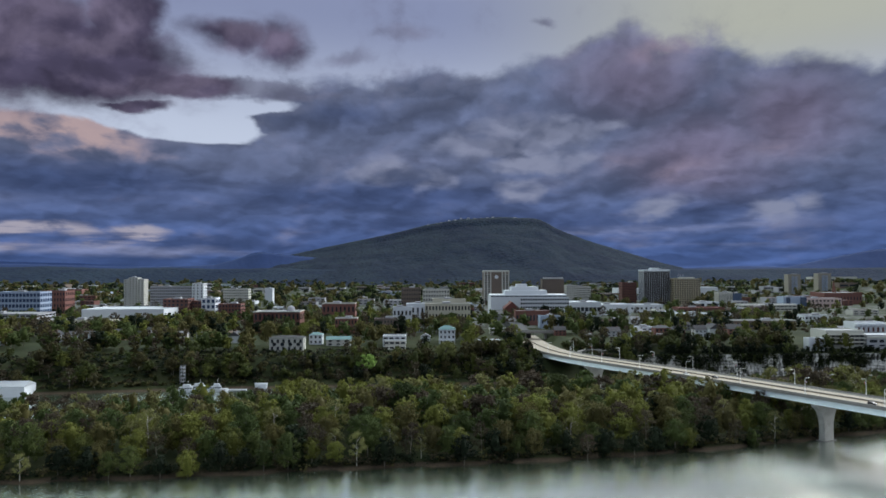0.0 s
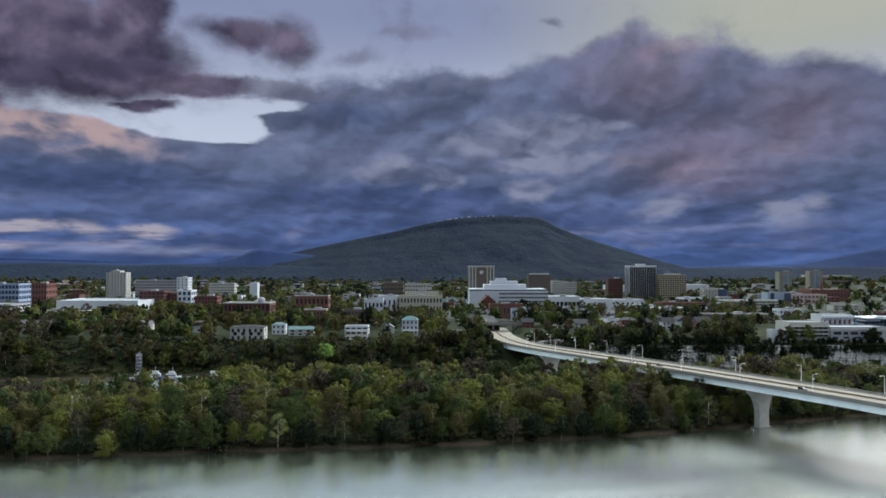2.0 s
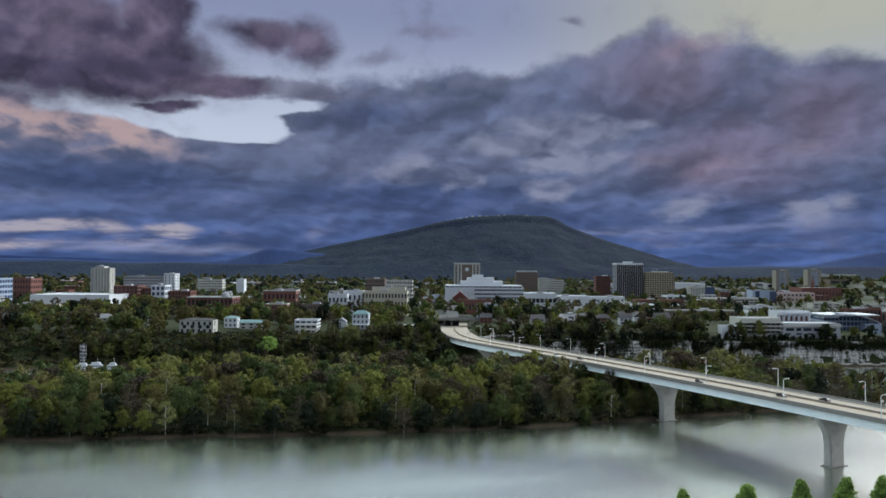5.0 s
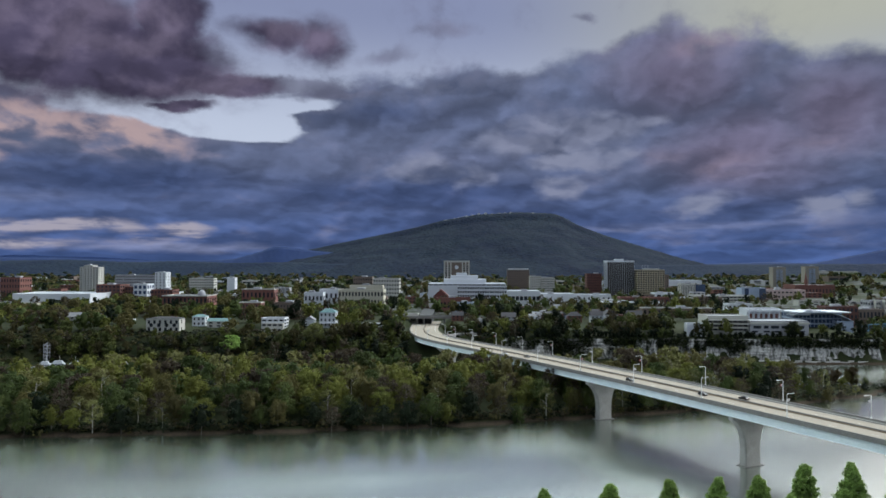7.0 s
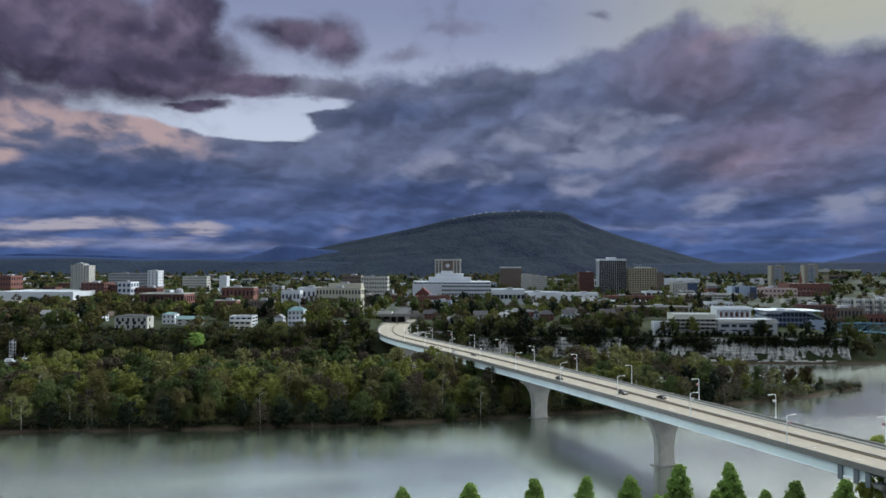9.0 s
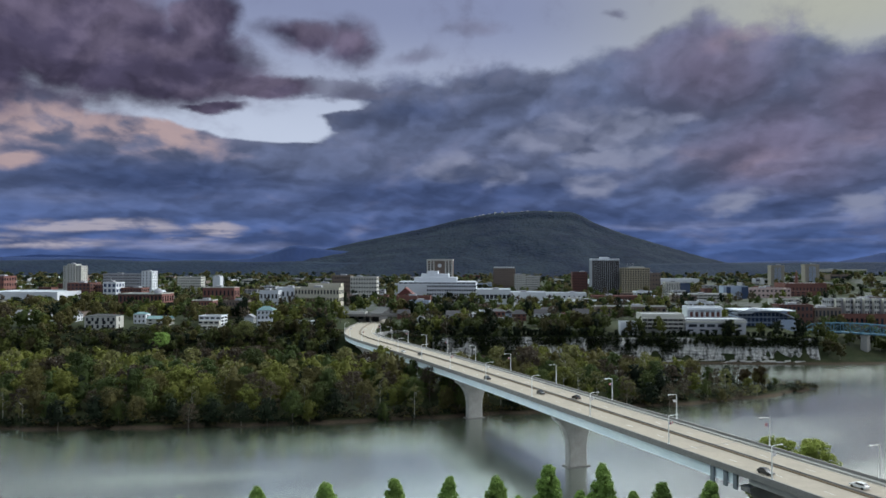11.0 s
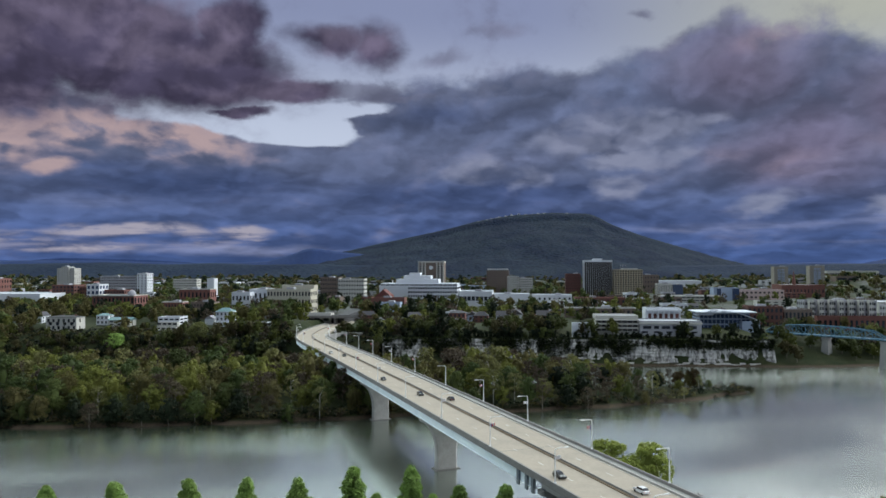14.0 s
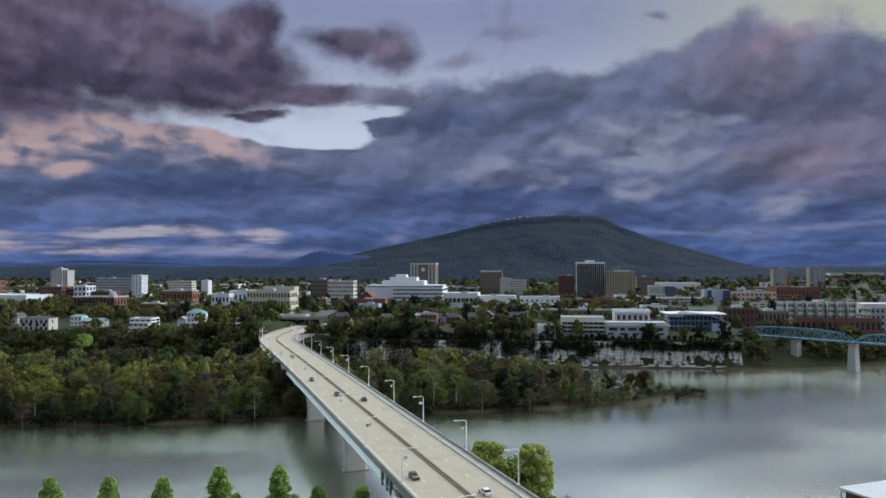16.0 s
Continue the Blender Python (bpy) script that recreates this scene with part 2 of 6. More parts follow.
# ---------------------------------------------------------------- materials
def surface(name, colour, rough=0.8, metal=0.0, vary=0.25, scale=1.0, second=None, mix=0.5, bump=0.0, per_thing=0.0, fine=8.0, spec=0.3, coarse=0.12, squash=(1, 1, 1)):
    """A worn surface: two scales of mottling, an optional second colour in patches, relief, and a shift from thing to thing."""
    m = bpy.data.materials.new(name)
    m.use_nodes = True
    t = m.node_tree
    bsdf = t.nodes["Principled BSDF"]
    geo = node(t, "ShaderNodeTexCoord")
    place = stretch(t, geo.outputs["Object"], squash)
    big = fbm(t, place, coarse * scale, 5.0, 0.6).outputs["Fac"]
    small = fbm(t, place, fine * coarse * scale, 6.0, 0.65).outputs["Fac"]
    base = (*colour, 1)
    if second:
        base = blend(t, ramp(t, big, 0.5 - 0.25 * mix, 0.5 + 0.25 * (1.4 - mix)), colour, second)
    else:
        rgb = node(t, "ShaderNodeRGB")
        rgb.outputs[0].default_value = base
        base = rgb.outputs[0]
    amount = calc(t, "MULTIPLY_ADD", calc(t, "SUBTRACT", small, 0.5), 2.4 * vary, 1.0)
    amount = calc(t, "MULTIPLY_ADD", calc(t, "SUBTRACT", big, 0.5), 1.4 * vary, amount)
    if per_thing:
        info = node(t, "ShaderNodeObjectInfo")
        amount = calc(t, "MULTIPLY", amount, calc(t, "MULTIPLY_ADD", info.outputs["Random"], 2 * per_thing, 1 - per_thing))
    out = node(t, "ShaderNodeVectorMath", op="SCALE")
    feed(t, out.inputs[0], base)
    feed(t, out.inputs["Scale"], amount)
    feed(t, bsdf.inputs["Base Color"], out.outputs[0])
    feed(t, bsdf.inputs["Roughness"], calc(t, "MULTIPLY_ADD", small, 0.25, rough - 0.12, clamp=True))
    bsdf.inputs["Metallic"].default_value = metal
    bsdf.inputs["Specular IOR Level"].default_value = spec
    if bump:
        b = node(t, "ShaderNodeBump")
        b.inputs["Strength"].default_value, b.inputs["Distance"].default_value = 0.6, bump
        feed(t, b.inputs["Height"], small)
        t.links.new(b.outputs[0], bsdf.inputs["Normal"])
    return m


def leaves(name, colour, other, per_thing=0.3):
    """Foliage: each leaf spray and each tree differs a little; light passes through."""
    m = bpy.data.materials.new(name)
    m.use_nodes = True
    t = m.node_tree
    bsdf = t.nodes["Principled BSDF"]
    geo, info = node(t, "ShaderNodeNewGeometry"), node(t, "ShaderNodeObjectInfo")
    base = blend(t, calc(t, "MULTIPLY", info.outputs["Random"], 1.0), colour, other)
    amount = calc(t, "MULTIPLY_ADD", geo.outputs["Random Per Island"], 0.34, 0.66)
    rnd = calc(t, "FRACT", calc(t, "MULTIPLY", info.outputs["Random"], 7.31))
    amount = calc(t, "MULTIPLY", amount, calc(t, "MULTIPLY_ADD", rnd, 2 * per_thing, 1 - per_thing))
    out = node(t, "ShaderNodeVectorMath", op="SCALE")
    feed(t, out.inputs[0], base)
    feed(t, out.inputs["Scale"], amount)
    feed(t, bsdf.inputs["Base Color"], out.outputs[0])
    bsdf.inputs["Roughness"].default_value, bsdf.inputs["Specular IOR Level"].default_value = 0.7, 0.15
    thin, both = node(t, "ShaderNodeBsdfTranslucent"), node(t, "ShaderNodeMixShader")
    feed(t, thin.inputs["Color"], out.outputs[0])
    both.inputs[0].default_value = 0.35
    t.links.new(bsdf.outputs[0], both.inputs[1])
    t.links.new(thin.outputs[0], both.inputs[2])
    t.links.new(both.outputs[0], t.nodes["Material Output"].inputs["Surface"])
    return m


M = {
    "concrete": surface("bridge_concrete", (0.36, 0.35, 0.33), 0.85, vary=0.25, scale=2.0, second=(0.27, 0.26, 0.24), bump=0.05),
    "deck": surface("deck_concrete", (0.325, 0.278, 0.222), 0.85, vary=0.26, scale=1.2, second=(0.255, 0.222, 0.18), bump=0.02),
    "girder": surface("pale_blue_steel", (0.78, 0.84, 0.86), 0.5, vary=0.14, scale=1.0, second=(0.64, 0.72, 0.76), spec=0.4),
    # dark fittings, and inner girders with the deck's shade put into the colour
    "girder_dark": surface("dark_shade_toned_steel", (0.16, 0.18, 0.20), 0.6, vary=0.2),
    "parapet": surface("weathered_parapet", (0.20, 0.19, 0.18), 0.9, vary=0.4, scale=3.0, bump=0.03),
    "median": surface("rusty_median", (0.20, 0.145, 0.095), 0.9, vary=0.4, scale=4.0),
    "line": surface("road_paint", (0.62, 0.60, 0.55), 0.7, vary=0.3, scale=6.0),
    "asphalt": surface("asphalt", (0.055, 0.055, 0.058), 0.9, vary=0.3, scale=3.0),
    "pole": surface("white_pole_paint", (0.72, 0.72, 0.70), 0.45, vary=0.08),
    "lamp": surface("lamp_head", (0.66, 0.66, 0.64), 0.4, vary=0.1),
    "banner_w": surface("banner_white", (0.62, 0.60, 0.60), 0.8, vary=0.1),
    "banner_r": surface("banner_red", (0.40, 0.07, 0.07), 0.8, vary=0.1),
    "banner_b": surface("banner_blue", (0.06, 0.08, 0.22), 0.8, vary=0.1),
    "bark": surface("bark", (0.15, 0.13, 0.11), 0.95, vary=0.35, scale=5.0, per_thing=0.4),
    "pale_bark": surface("pale_bark", (0.36, 0.34, 0.30), 0.9, vary=0.3, scale=5.0),
    "fresh": leaves("fresh_leaves", (0.160, 0.168, 0.036), (0.112, 0.128, 0.030)),
    "green": leaves("green_leaves", (0.058, 0.084, 0.024), (0.080, 0.096, 0.027)),
    "olive": leaves("olive_leaves", (0.116, 0.104, 0.034), (0.084, 0.075, 0.029)),
    "bud": leaves("budding_twigs", (0.066, 0.050, 0.034), (0.082, 0.068, 0.040)),
    "pale": leaves("pale_new_leaves", (0.175, 0.170, 0.064), (0.140, 0.150, 0.052)),
    "dark": leaves("evergreen_and_shade_leaves", (0.012, 0.020, 0.010), (0.017, 0.026, 0.012)),
    "young": leaves("young_bright_leaves", (0.230, 0.345, 0.085), (0.190, 0.300, 0.072)),
    "spring": leaves("yellow_green_leaves", (0.290, 0.330, 0.075), (0.245, 0.290, 0.065)),
    "rust": leaves("rusty_leaves", (0.073, 0.041, 0.015), (0.064, 0.046, 0.017)),
    "white": surface("white_wall", (0.57, 0.59, 0.62), 0.7, vary=0.10, scale=0.8),
    "offwhite": surface("cream_wall", (0.44, 0.43, 0.39), 0.8, vary=0.14, scale=0.8),
    "sand": surface("sandstone_wall", (0.46, 0.43, 0.34), 0.85, vary=0.16, scale=0.8),
    "tan": surface("tan_render", (0.26, 0.235, 0.195), 0.85, vary=0.15),
    "gold": surface("tan_concrete", (0.34, 0.285, 0.19), 0.8, vary=0.15),
    "grey": surface("grey_wall", (0.33, 0.33, 0.35), 0.8, vary=0.18, per_thing=0.2),
    "bluegrey": surface("blue_grey_wall", (0.30, 0.36, 0.46), 0.6, vary=0.14),
    "brown": surface("brown_wall", (0.15, 0.115, 0.095), 0.8, vary=0.2),
    "brick": surface("red_brick", (0.150, 0.068, 0.056), 0.9, vary=0.25, scale=2.0, per_thing=0.25),
    "pinkwall": surface("pink_stone", (0.48, 0.36, 0.33), 0.85, vary=0.15),
    "darkwall": surface("dark_bronze_wall", (0.034, 0.030, 0.032), 0.5, vary=0.2),
    "glass": surface("dark_window_glass", (0.022, 0.026, 0.034), 0.12, vary=0.2, spec=0.6, per_thing=0.4),
    "blueglass": surface("blue_glass", (0.035, 0.055, 0.11), 0.1, vary=0.2, spec=0.6),
    "roof_grey": surface("grey_roof", (0.22, 0.22, 0.23), 0.9, vary=0.25, scale=1.5, per_thing=0.3),
    "roof_white": surface("white_membrane_roof", (0.36, 0.38, 0.41), 0.7, vary=0.2, scale=1.0),
    "roof_dark": surface("dark_shingle_roof", (0.060, 0.058, 0.062), 0.9, vary=0.3, scale=3.0, per_thing=0.4),
    "roof_teal": surface("teal_metal_roof", (0.085, 0.17, 0.18), 0.5, vary=0.15),
    "roof_red": surface("red_roof", (0.13, 0.045, 0.040), 0.85, vary=0.25),
    "zinc": surface("zinc_roof", (0.55, 0.58, 0.63), 0.35, metal=0.2, vary=0.08),
    "truss": surface("blue_truss_paint", (0.065, 0.150, 0.210), 0.5, vary=0.15),
    "stone": surface("pier_stone", (0.22, 0.215, 0.205), 0.9, vary=0.3, scale=4.0, bump=0.1),
    "rock": surface("limestone_cliff", (0.60, 0.58, 0.55), 0.9, vary=0.6, scale=2.0, second=(0.06, 0.058, 0.052), mix=0.7, bump=0.3, coarse=0.22, squash=(1, 1, 2.5)),
    "ledge": surface("pale_ledge", (0.48, 0.46, 0.43), 0.9, vary=0.3, scale=3.0),
    "hull": surface("boat_white", (0.46, 0.48, 0.51), 0.4, vary=0.08),
    "hull_blue": surface("boat_blue", (0.06, 0.10, 0.20), 0.4, vary=0.1),
    "car_dark": surface("dark_car_paint", (0.018, 0.019, 0.022), 0.25, vary=0.1, spec=0.6, per_thing=0.5),
    "car_white": surface("white_car_paint", (0.62, 0.62, 0.62), 0.25, vary=0.05, spec=0.6),
    "tyre": surface("tyre_rubber", (0.02, 0.02, 0.02), 0.9, vary=0.1),
    "wood": surface("weathered_wood", (0.14, 0.12, 0.10), 0.9, vary=0.3, scale=4.0),
}


def ground_material():
    m = bpy.data.materials.new("ground_cover")
    m.use_nodes = True
    t = m.node_tree
    bsdf = t.nodes["Principled BSDF"]
    tcn = node(t, "ShaderNodeTexCoord")
    p = tcn.outputs["Object"]
    big = fbm(t, p, 0.011, 5.0, 0.6).outputs["Fac"]
    mid = fbm(t, p, 0.05, 6.0, 0.65).outputs["Fac"]
    small = fbm(t, p, 0.6, 5.0, 0.6).outputs["Fac"]
    xyz = node(t, "ShaderNodeSeparateXYZ")
    feed(t, xyz.inputs[0], p)
    # grass kept dark: the shade of the woods is put into its colour
    grass = blend(t, ramp(t, mid, 0.35, 0.65), (0.020, 0.028, 0.011), (0.034, 0.038, 0.017))
    town = blend(t, ramp(t, mid, 0.42, 0.6), (0.10, 0.10, 0.10), (0.035, 0.048, 0.022))
    town_at = calc(t, "MULTIPLY", ramp(t, xyz.outputs[1], 700.0, 850.0), ramp(t, xyz.outputs[1], 2600.0, 1700.0))
    base = blend(t, calc(t, "MULTIPLY", town_at, ramp(t, big, 0.42, 0.55)), grass, town)
    # ground beyond the town turns bluer with distance: haze put into its colour
    far = blend(t, ramp(t, mid, 0.4, 0.62), (0.014, 0.024, 0.022), (0.026, 0.034, 0.028))
    base = blend(t, ramp(t, xyz.outputs[1], 1900.0, 2800.0), base, far)
    mud = blend(t, ramp(t, small, 0.35, 0.65), (0.085, 0.062, 0.042), (0.050, 0.038, 0.028))
    base = blend(t, ramp(t, xyz.outputs[2], 2.0, 0.8), base, mud)
    out = node(t, "ShaderNodeVectorMath", op="SCALE")
    feed(t, out.inputs[0], base)
    feed(t, out.inputs["Scale"], calc(t, "MULTIPLY_ADD", small, 0.9, 0.55))
    feed(t, bsdf.inputs["Base Color"], out.outputs[0])
    bsdf.inputs["Roughness"].default_value, bsdf.inputs["Specular IOR Level"].default_value = 0.95, 0.1
    return m


def forest_material(name, a, b, scale, relief=1.0):
    """Wooded hillside seen from kilometres away: crowns as fine mottling, darker between them, stands of trees as broad
    patches; a and b carry the haze.
    """
    m = bpy.data.materials.new(name)
    m.use_nodes = True
    t = m.node_tree
    bsdf = t.nodes["Principled BSDF"]
    tcn = node(t, "ShaderNodeTexCoord")
    p = tcn.outputs["Object"]
    stands = fbm(t, stretch(t, p, (1.0, 1.6, 0.35)), 0.0045 * scale, 6.0, 0.6).outputs["Fac"]
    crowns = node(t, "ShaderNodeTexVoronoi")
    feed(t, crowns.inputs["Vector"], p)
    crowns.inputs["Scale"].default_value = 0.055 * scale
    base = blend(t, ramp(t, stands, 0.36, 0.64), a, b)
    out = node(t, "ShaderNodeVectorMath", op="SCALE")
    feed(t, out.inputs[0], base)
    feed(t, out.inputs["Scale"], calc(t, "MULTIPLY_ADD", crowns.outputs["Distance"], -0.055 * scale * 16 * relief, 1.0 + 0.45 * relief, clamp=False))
    feed(t, bsdf.inputs["Base Color"], out.outputs[0])
    bump = node(t, "ShaderNodeBump")
    bump.invert = True
    bump.inputs["Strength"].default_value, bump.inputs["Distance"].default_value = 0.7 * relief, 9.0
    feed(t, bump.inputs["Height"], crowns.outputs["Distance"])
    t.links.new(bump.outputs[0], bsdf.inputs["Normal"])
    bsdf.inputs["Roughness"].default_value, bsdf.inputs["Specular IOR Level"].default_value = 0.95, 0.05
    return m


def water_material():
    m = bpy.data.materials.new("river_water")
    m.use_nodes = True
    t = m.node_tree
    bsdf = t.nodes["Principled BSDF"]
    tcn = node(t, "ShaderNodeTexCoord")
    p = tcn.outputs["Object"]
    drift = fbm(t, stretch(t, p, (2.2, 1.0, 1.0), turn=18), 0.012, 3.0, 0.5, 0.6).outputs["Fac"]
    chop = fbm(t, stretch(t, p, (3.5, 1.0, 1.0), turn=20), 0.12, 3.0, 0.5).outputs["Fac"]
    feed(t, bsdf.inputs["Base Color"], blend(t, ramp(t, drift, 0.35, 0.65), (0.026, 0.032, 0.018), (0.036, 0.043, 0.026)))
    feed(t, bsdf.inputs["Roughness"], ramp(t, drift, 0.30, 0.72, 0.18, 0.25))
    bsdf.inputs["Coat Weight"].default_value, bsdf.inputs["Coat IOR"].default_value = 1.0, 4.0
    bsdf.inputs["Coat Tint"].default_value = (0.92, 1.0, 0.95, 1)
    feed(t, bsdf.inputs["Coat Roughness"], ramp(t, drift, 0.30, 0.72, 0.13, 0.20))
    bsdf.inputs["IOR"].default_value = 3.9
    bsdf.inputs["Specular IOR Level"].default_value = 0.5
    b = node(t, "ShaderNodeBump")
    b.inputs["Strength"].default_value, b.inputs["Distance"].default_value = 0.6, 0.05
    feed(t, b.inputs["Height"], chop)
    t.links.new(b.outputs[0], bsdf.inputs["Normal"])
    t.links.new(b.outputs[0], bsdf.inputs["Coat Normal"])
    return m


M["ground"], M["water"] = ground_material(), water_material()
# forest colours pushed to blue: distance haze is put into the base colour
M["mountain"] = forest_material("wooded_mountain_hazed", (0.0034, 0.0082, 0.023), (0.0105, 0.0180, 0.030), 1.0)
# skyline hills: the blue haze of distance is painted into both colours
M["hill"] = forest_material("haze_blue_far_hills", (0.016, 0.030, 0.090), (0.020, 0.036, 0.100), 0.7, 0.12)
# low hills carry the same painted haze, weaker than on the skyline
M["lowhill"] = forest_material("haze_tinted_low_hills", (0.005, 0.011, 0.028), (0.011, 0.019, 0.034), 0.8)


# ---------------------------------------------------------------- mesh helpers
class Shape:
    """Gathers corners and faces of one part."""

    def __init__(self):
        self.v, self.f = [], []

    def box(self, x, y, z, sx, sy, sz, turn=0.0, taper=1.0):
        """A box standing on z, centred on x, y."""
        c, s, n = math.cos(turn), math.sin(turn), len(self.v)
        for k, g in ((0, 1.0), (sz, taper)):
            for a, b in ((-1, -1), (1, -1), (1, 1), (-1, 1)):
                px, py = a * sx / 2 * g, b * sy / 2 * g
                self.v.append((x + px * c - py * s, y + px * s + py * c, z + k))
        self.f += [tuple(n + i for i in q) for q in ((3, 2, 1, 0), (4, 5, 6, 7), (0, 1, 5, 4), (1, 2, 6, 5), (2, 3, 7, 6), (3, 0, 4, 7))]
        return self

    def tube(self, a, b, ra, rb, sides=6):
        """A tapered rod from a to b."""
        a, b, n = Vector(a), Vector(b), len(self.v)
        q = (b - a).to_track_quat("Z", "Y")
        for p, r in ((a, ra), (b, rb)):
            for i in range(sides):
                w = 2 * math.pi * i / sides
                self.v.append(tuple(p + q @ Vector((r * math.cos(w), r * math.sin(w), 0))))
        for i in range(sides):
            j = (i + 1) % sides
            self.f.append((n + i, n + j, n + sides + j, n + sides + i))
        self.f += [tuple(n + sides - 1 - i for i in range(sides)), tuple(n + sides + i for i in range(sides))]
        return self

    def gable(self, x, y, z, sx, sy, h, over=0.5):
        """A pitched roof with its ridge along x."""
        n, a, b = len(self.v), sx / 2 + over, sy / 2 + over
        self.v += [(x - a, y - b, z), (x + a, y - b, z), (x + a, y + b, z), (x - a, y + b, z), (x - a, y, z + h), (x + a, y, z + h)]
        self.f += [tuple(n + i for i in q) for q in ((3, 2, 1, 0), (0, 1, 5, 4), (2, 3, 4, 5), (0, 4, 3), (1, 2, 5))]
        return self

    def hip(self, x, y, z, sx, sy, h, over=0.5, ridge=0.4):
        n, a, b = len(self.v), sx / 2 + over, sy / 2 + over
        self.v += [(x - a, y - b, z), (x + a, y - b, z), (x + a, y + b, z), (x - a, y + b, z), (x - a * ridge, y, z + h), (x + a * ridge, y, z + h)]
        self.f += [tuple(n + i for i in q) for q in ((3, 2, 1, 0), (0, 1, 5, 4), (2, 3, 4, 5), (0, 4, 3), (1, 2, 5))]
        return self

    def prism(self, outline, axis_from, axis_to):
        """An outline in x, z, pushed from one y to another."""
        n, k = len(self.v), len(outline)
        for y in (axis_from, axis_to):
            self.v += [(x, y, z) for x, z in outline]
        self.f += [tuple(n + (i + 1) % k if j == 1 else n + i if j == 0 else n + k + (i + 1) % k if j == 2 else n + k + i for j in range(4)) for i in range(k)]
        self.f += [tuple(n + k - 1 - i for i in range(k)), tuple(n + k + i for i in range(k))]
        return self

    def mesh(self, name, material=None, smooth=False):
        me = bpy.data.meshes.new(name)
        me.from_pydata(self.v, [], self.f)
        if material:
            me.materials.append(material)
        if smooth:
            me.polygons.foreach_set("use_smooth", [True] * len(me.polygons))
        me.update()
        return me


def part(name, shape, material, parent, label="", smooth=False):
    me = shape if isinstance(shape, bpy.types.Mesh) else shape.mesh(name, material, smooth)
    ob = new(name, me)
    ob.parent = parent
    return tagged(ob, label)


def thing(name, m, label, category, group="", kind=""):
    ob = new(name)
    ob.matrix_basis = m
    return tagged(ob, label, category, group, kind)


UNIT = {}


def piece(name, material, parent, x, y, z, sx, sy, sz, turn=0.0):
    """One small box, an object of its own on a shared mesh; x, y, z is its centre."""
    key = (name, material)
    if key not in UNIT:
        UNIT[key] = Shape().box(0, 0, -0.5, 1, 1, 1).mesh(name, M[material])
    ob = new(name, UNIT[key])
    ob.parent = parent
    ob.matrix_basis = pose(x, y, z, 0, 0, turn) @ Matrix.Diagonal((sx, sy, sz, 1))
    return ob


rng = random.Random(7)
npr = np.random.default_rng(11)

# ---------------------------------------------------------------- lie of the land
NEAR_X, NEAR_Y = [-900, -100, 100, 190, 240, 300, 345, 385, 600, 1500], [60, 130, 186, 209, 218, 236, 250, 262, 320, 560]
ISLE_X = [-900, -500, -262, -202, -109, -24, 70, 138, 192, 266, 328, 371]
ISLE_N = [210, 268, 297, 302, 315, 324, 343, 364, 382, 406, 436, 467]
ISLE_S = [330, 400, 436, 444, 456, 466, 474, 478, 480, 481, 478, 469]
SOUTH_X = [-1500, -500, -220, 0, 150, 331, 411, 459, 540, 800, 1500]
SOUTH_Y = [430, 505, 546, 563, 576, 583, 586, 590, 612, 720, 1010]


def smooth(a, b, x):
    t = np.clip((x - a) / (b - a), 0, 1)
    return t * t * (3 - 2 * t)


def land(x, y):
    """Height of the ground over the river, in metres."""
    x, y = np.asarray(x, float), np.asarray(y, float)
    wob = 1.5 * np.sin(x * 0.13) + 1.0 * np.sin(x * 0.31 + 1.0)
    z = np.full(np.broadcast(x, y).shape, -3.0)
    near = np.interp(x, NEAR_X, NEAR_Y) + wob - y
    z = np.maximum(z, -3 + 7 * smooth(-4, 8, near) + 5 * smooth(20, 90, near) + 12 * smooth(110, 200, near))
    n, s = np.interp(x, ISLE_X, ISLE_N) + wob, np.interp(x, ISLE_X, ISLE_S) - wob
    inside = np.minimum(y - n, s - y)
    isle = np.where(x < 374, -3 + 5.2 * smooth(-3, 5, inside) + 2.0 * smooth(8, 35, inside), -3)
    z = np.maximum(z, isle)
    up = y - (np.interp(x, SOUTH_X, SOUTH_Y) + 0.5 * wob)
    cliff = smooth(110, 140, x) * (1 - smooth(412, 426, x))
    low = smooth(420, 520, x)
    slope = 3 + 17 * smooth(4, 42, up) + 5 * smooth(40, 85, up)
    face = 1.8 + 19.5 * smooth(7, 10, up) + 4 * smooth(12, 40, up)
    flat = 3 + 9 * smooth(2, 60, up) + 13 * smooth(60, 260, up)
    top = slope * (1 - cliff) * (1 - low) + face * cliff + flat * low
    hilly = 1 + 2.0 * np.sin(x * 0.006 + 1) * np.sin(y * 0.005) * smooth(100, 400, up)
    rise = 14 * smooth(2600, 3600, y)
    spur = 26 * np.exp(-(((x - 1050) / 260) ** 2 + ((y - 1750) / 230) ** 2))
    z = np.maximum(z, np.where(up > -6, -3 + (top + 3) * smooth(-5, 3, up) + hilly - 1 + rise + spur, -3))
    road = (np.abs(x - 37) < 24) & (y > 560) & (y < 705) | (np.abs(x - 35) < 19) & (y >= 705) & (y < 800)
    z = np.where(road, np.minimum(z, 19.4), z)
    return z


def zland(x, y):
    return float(land(x, y))


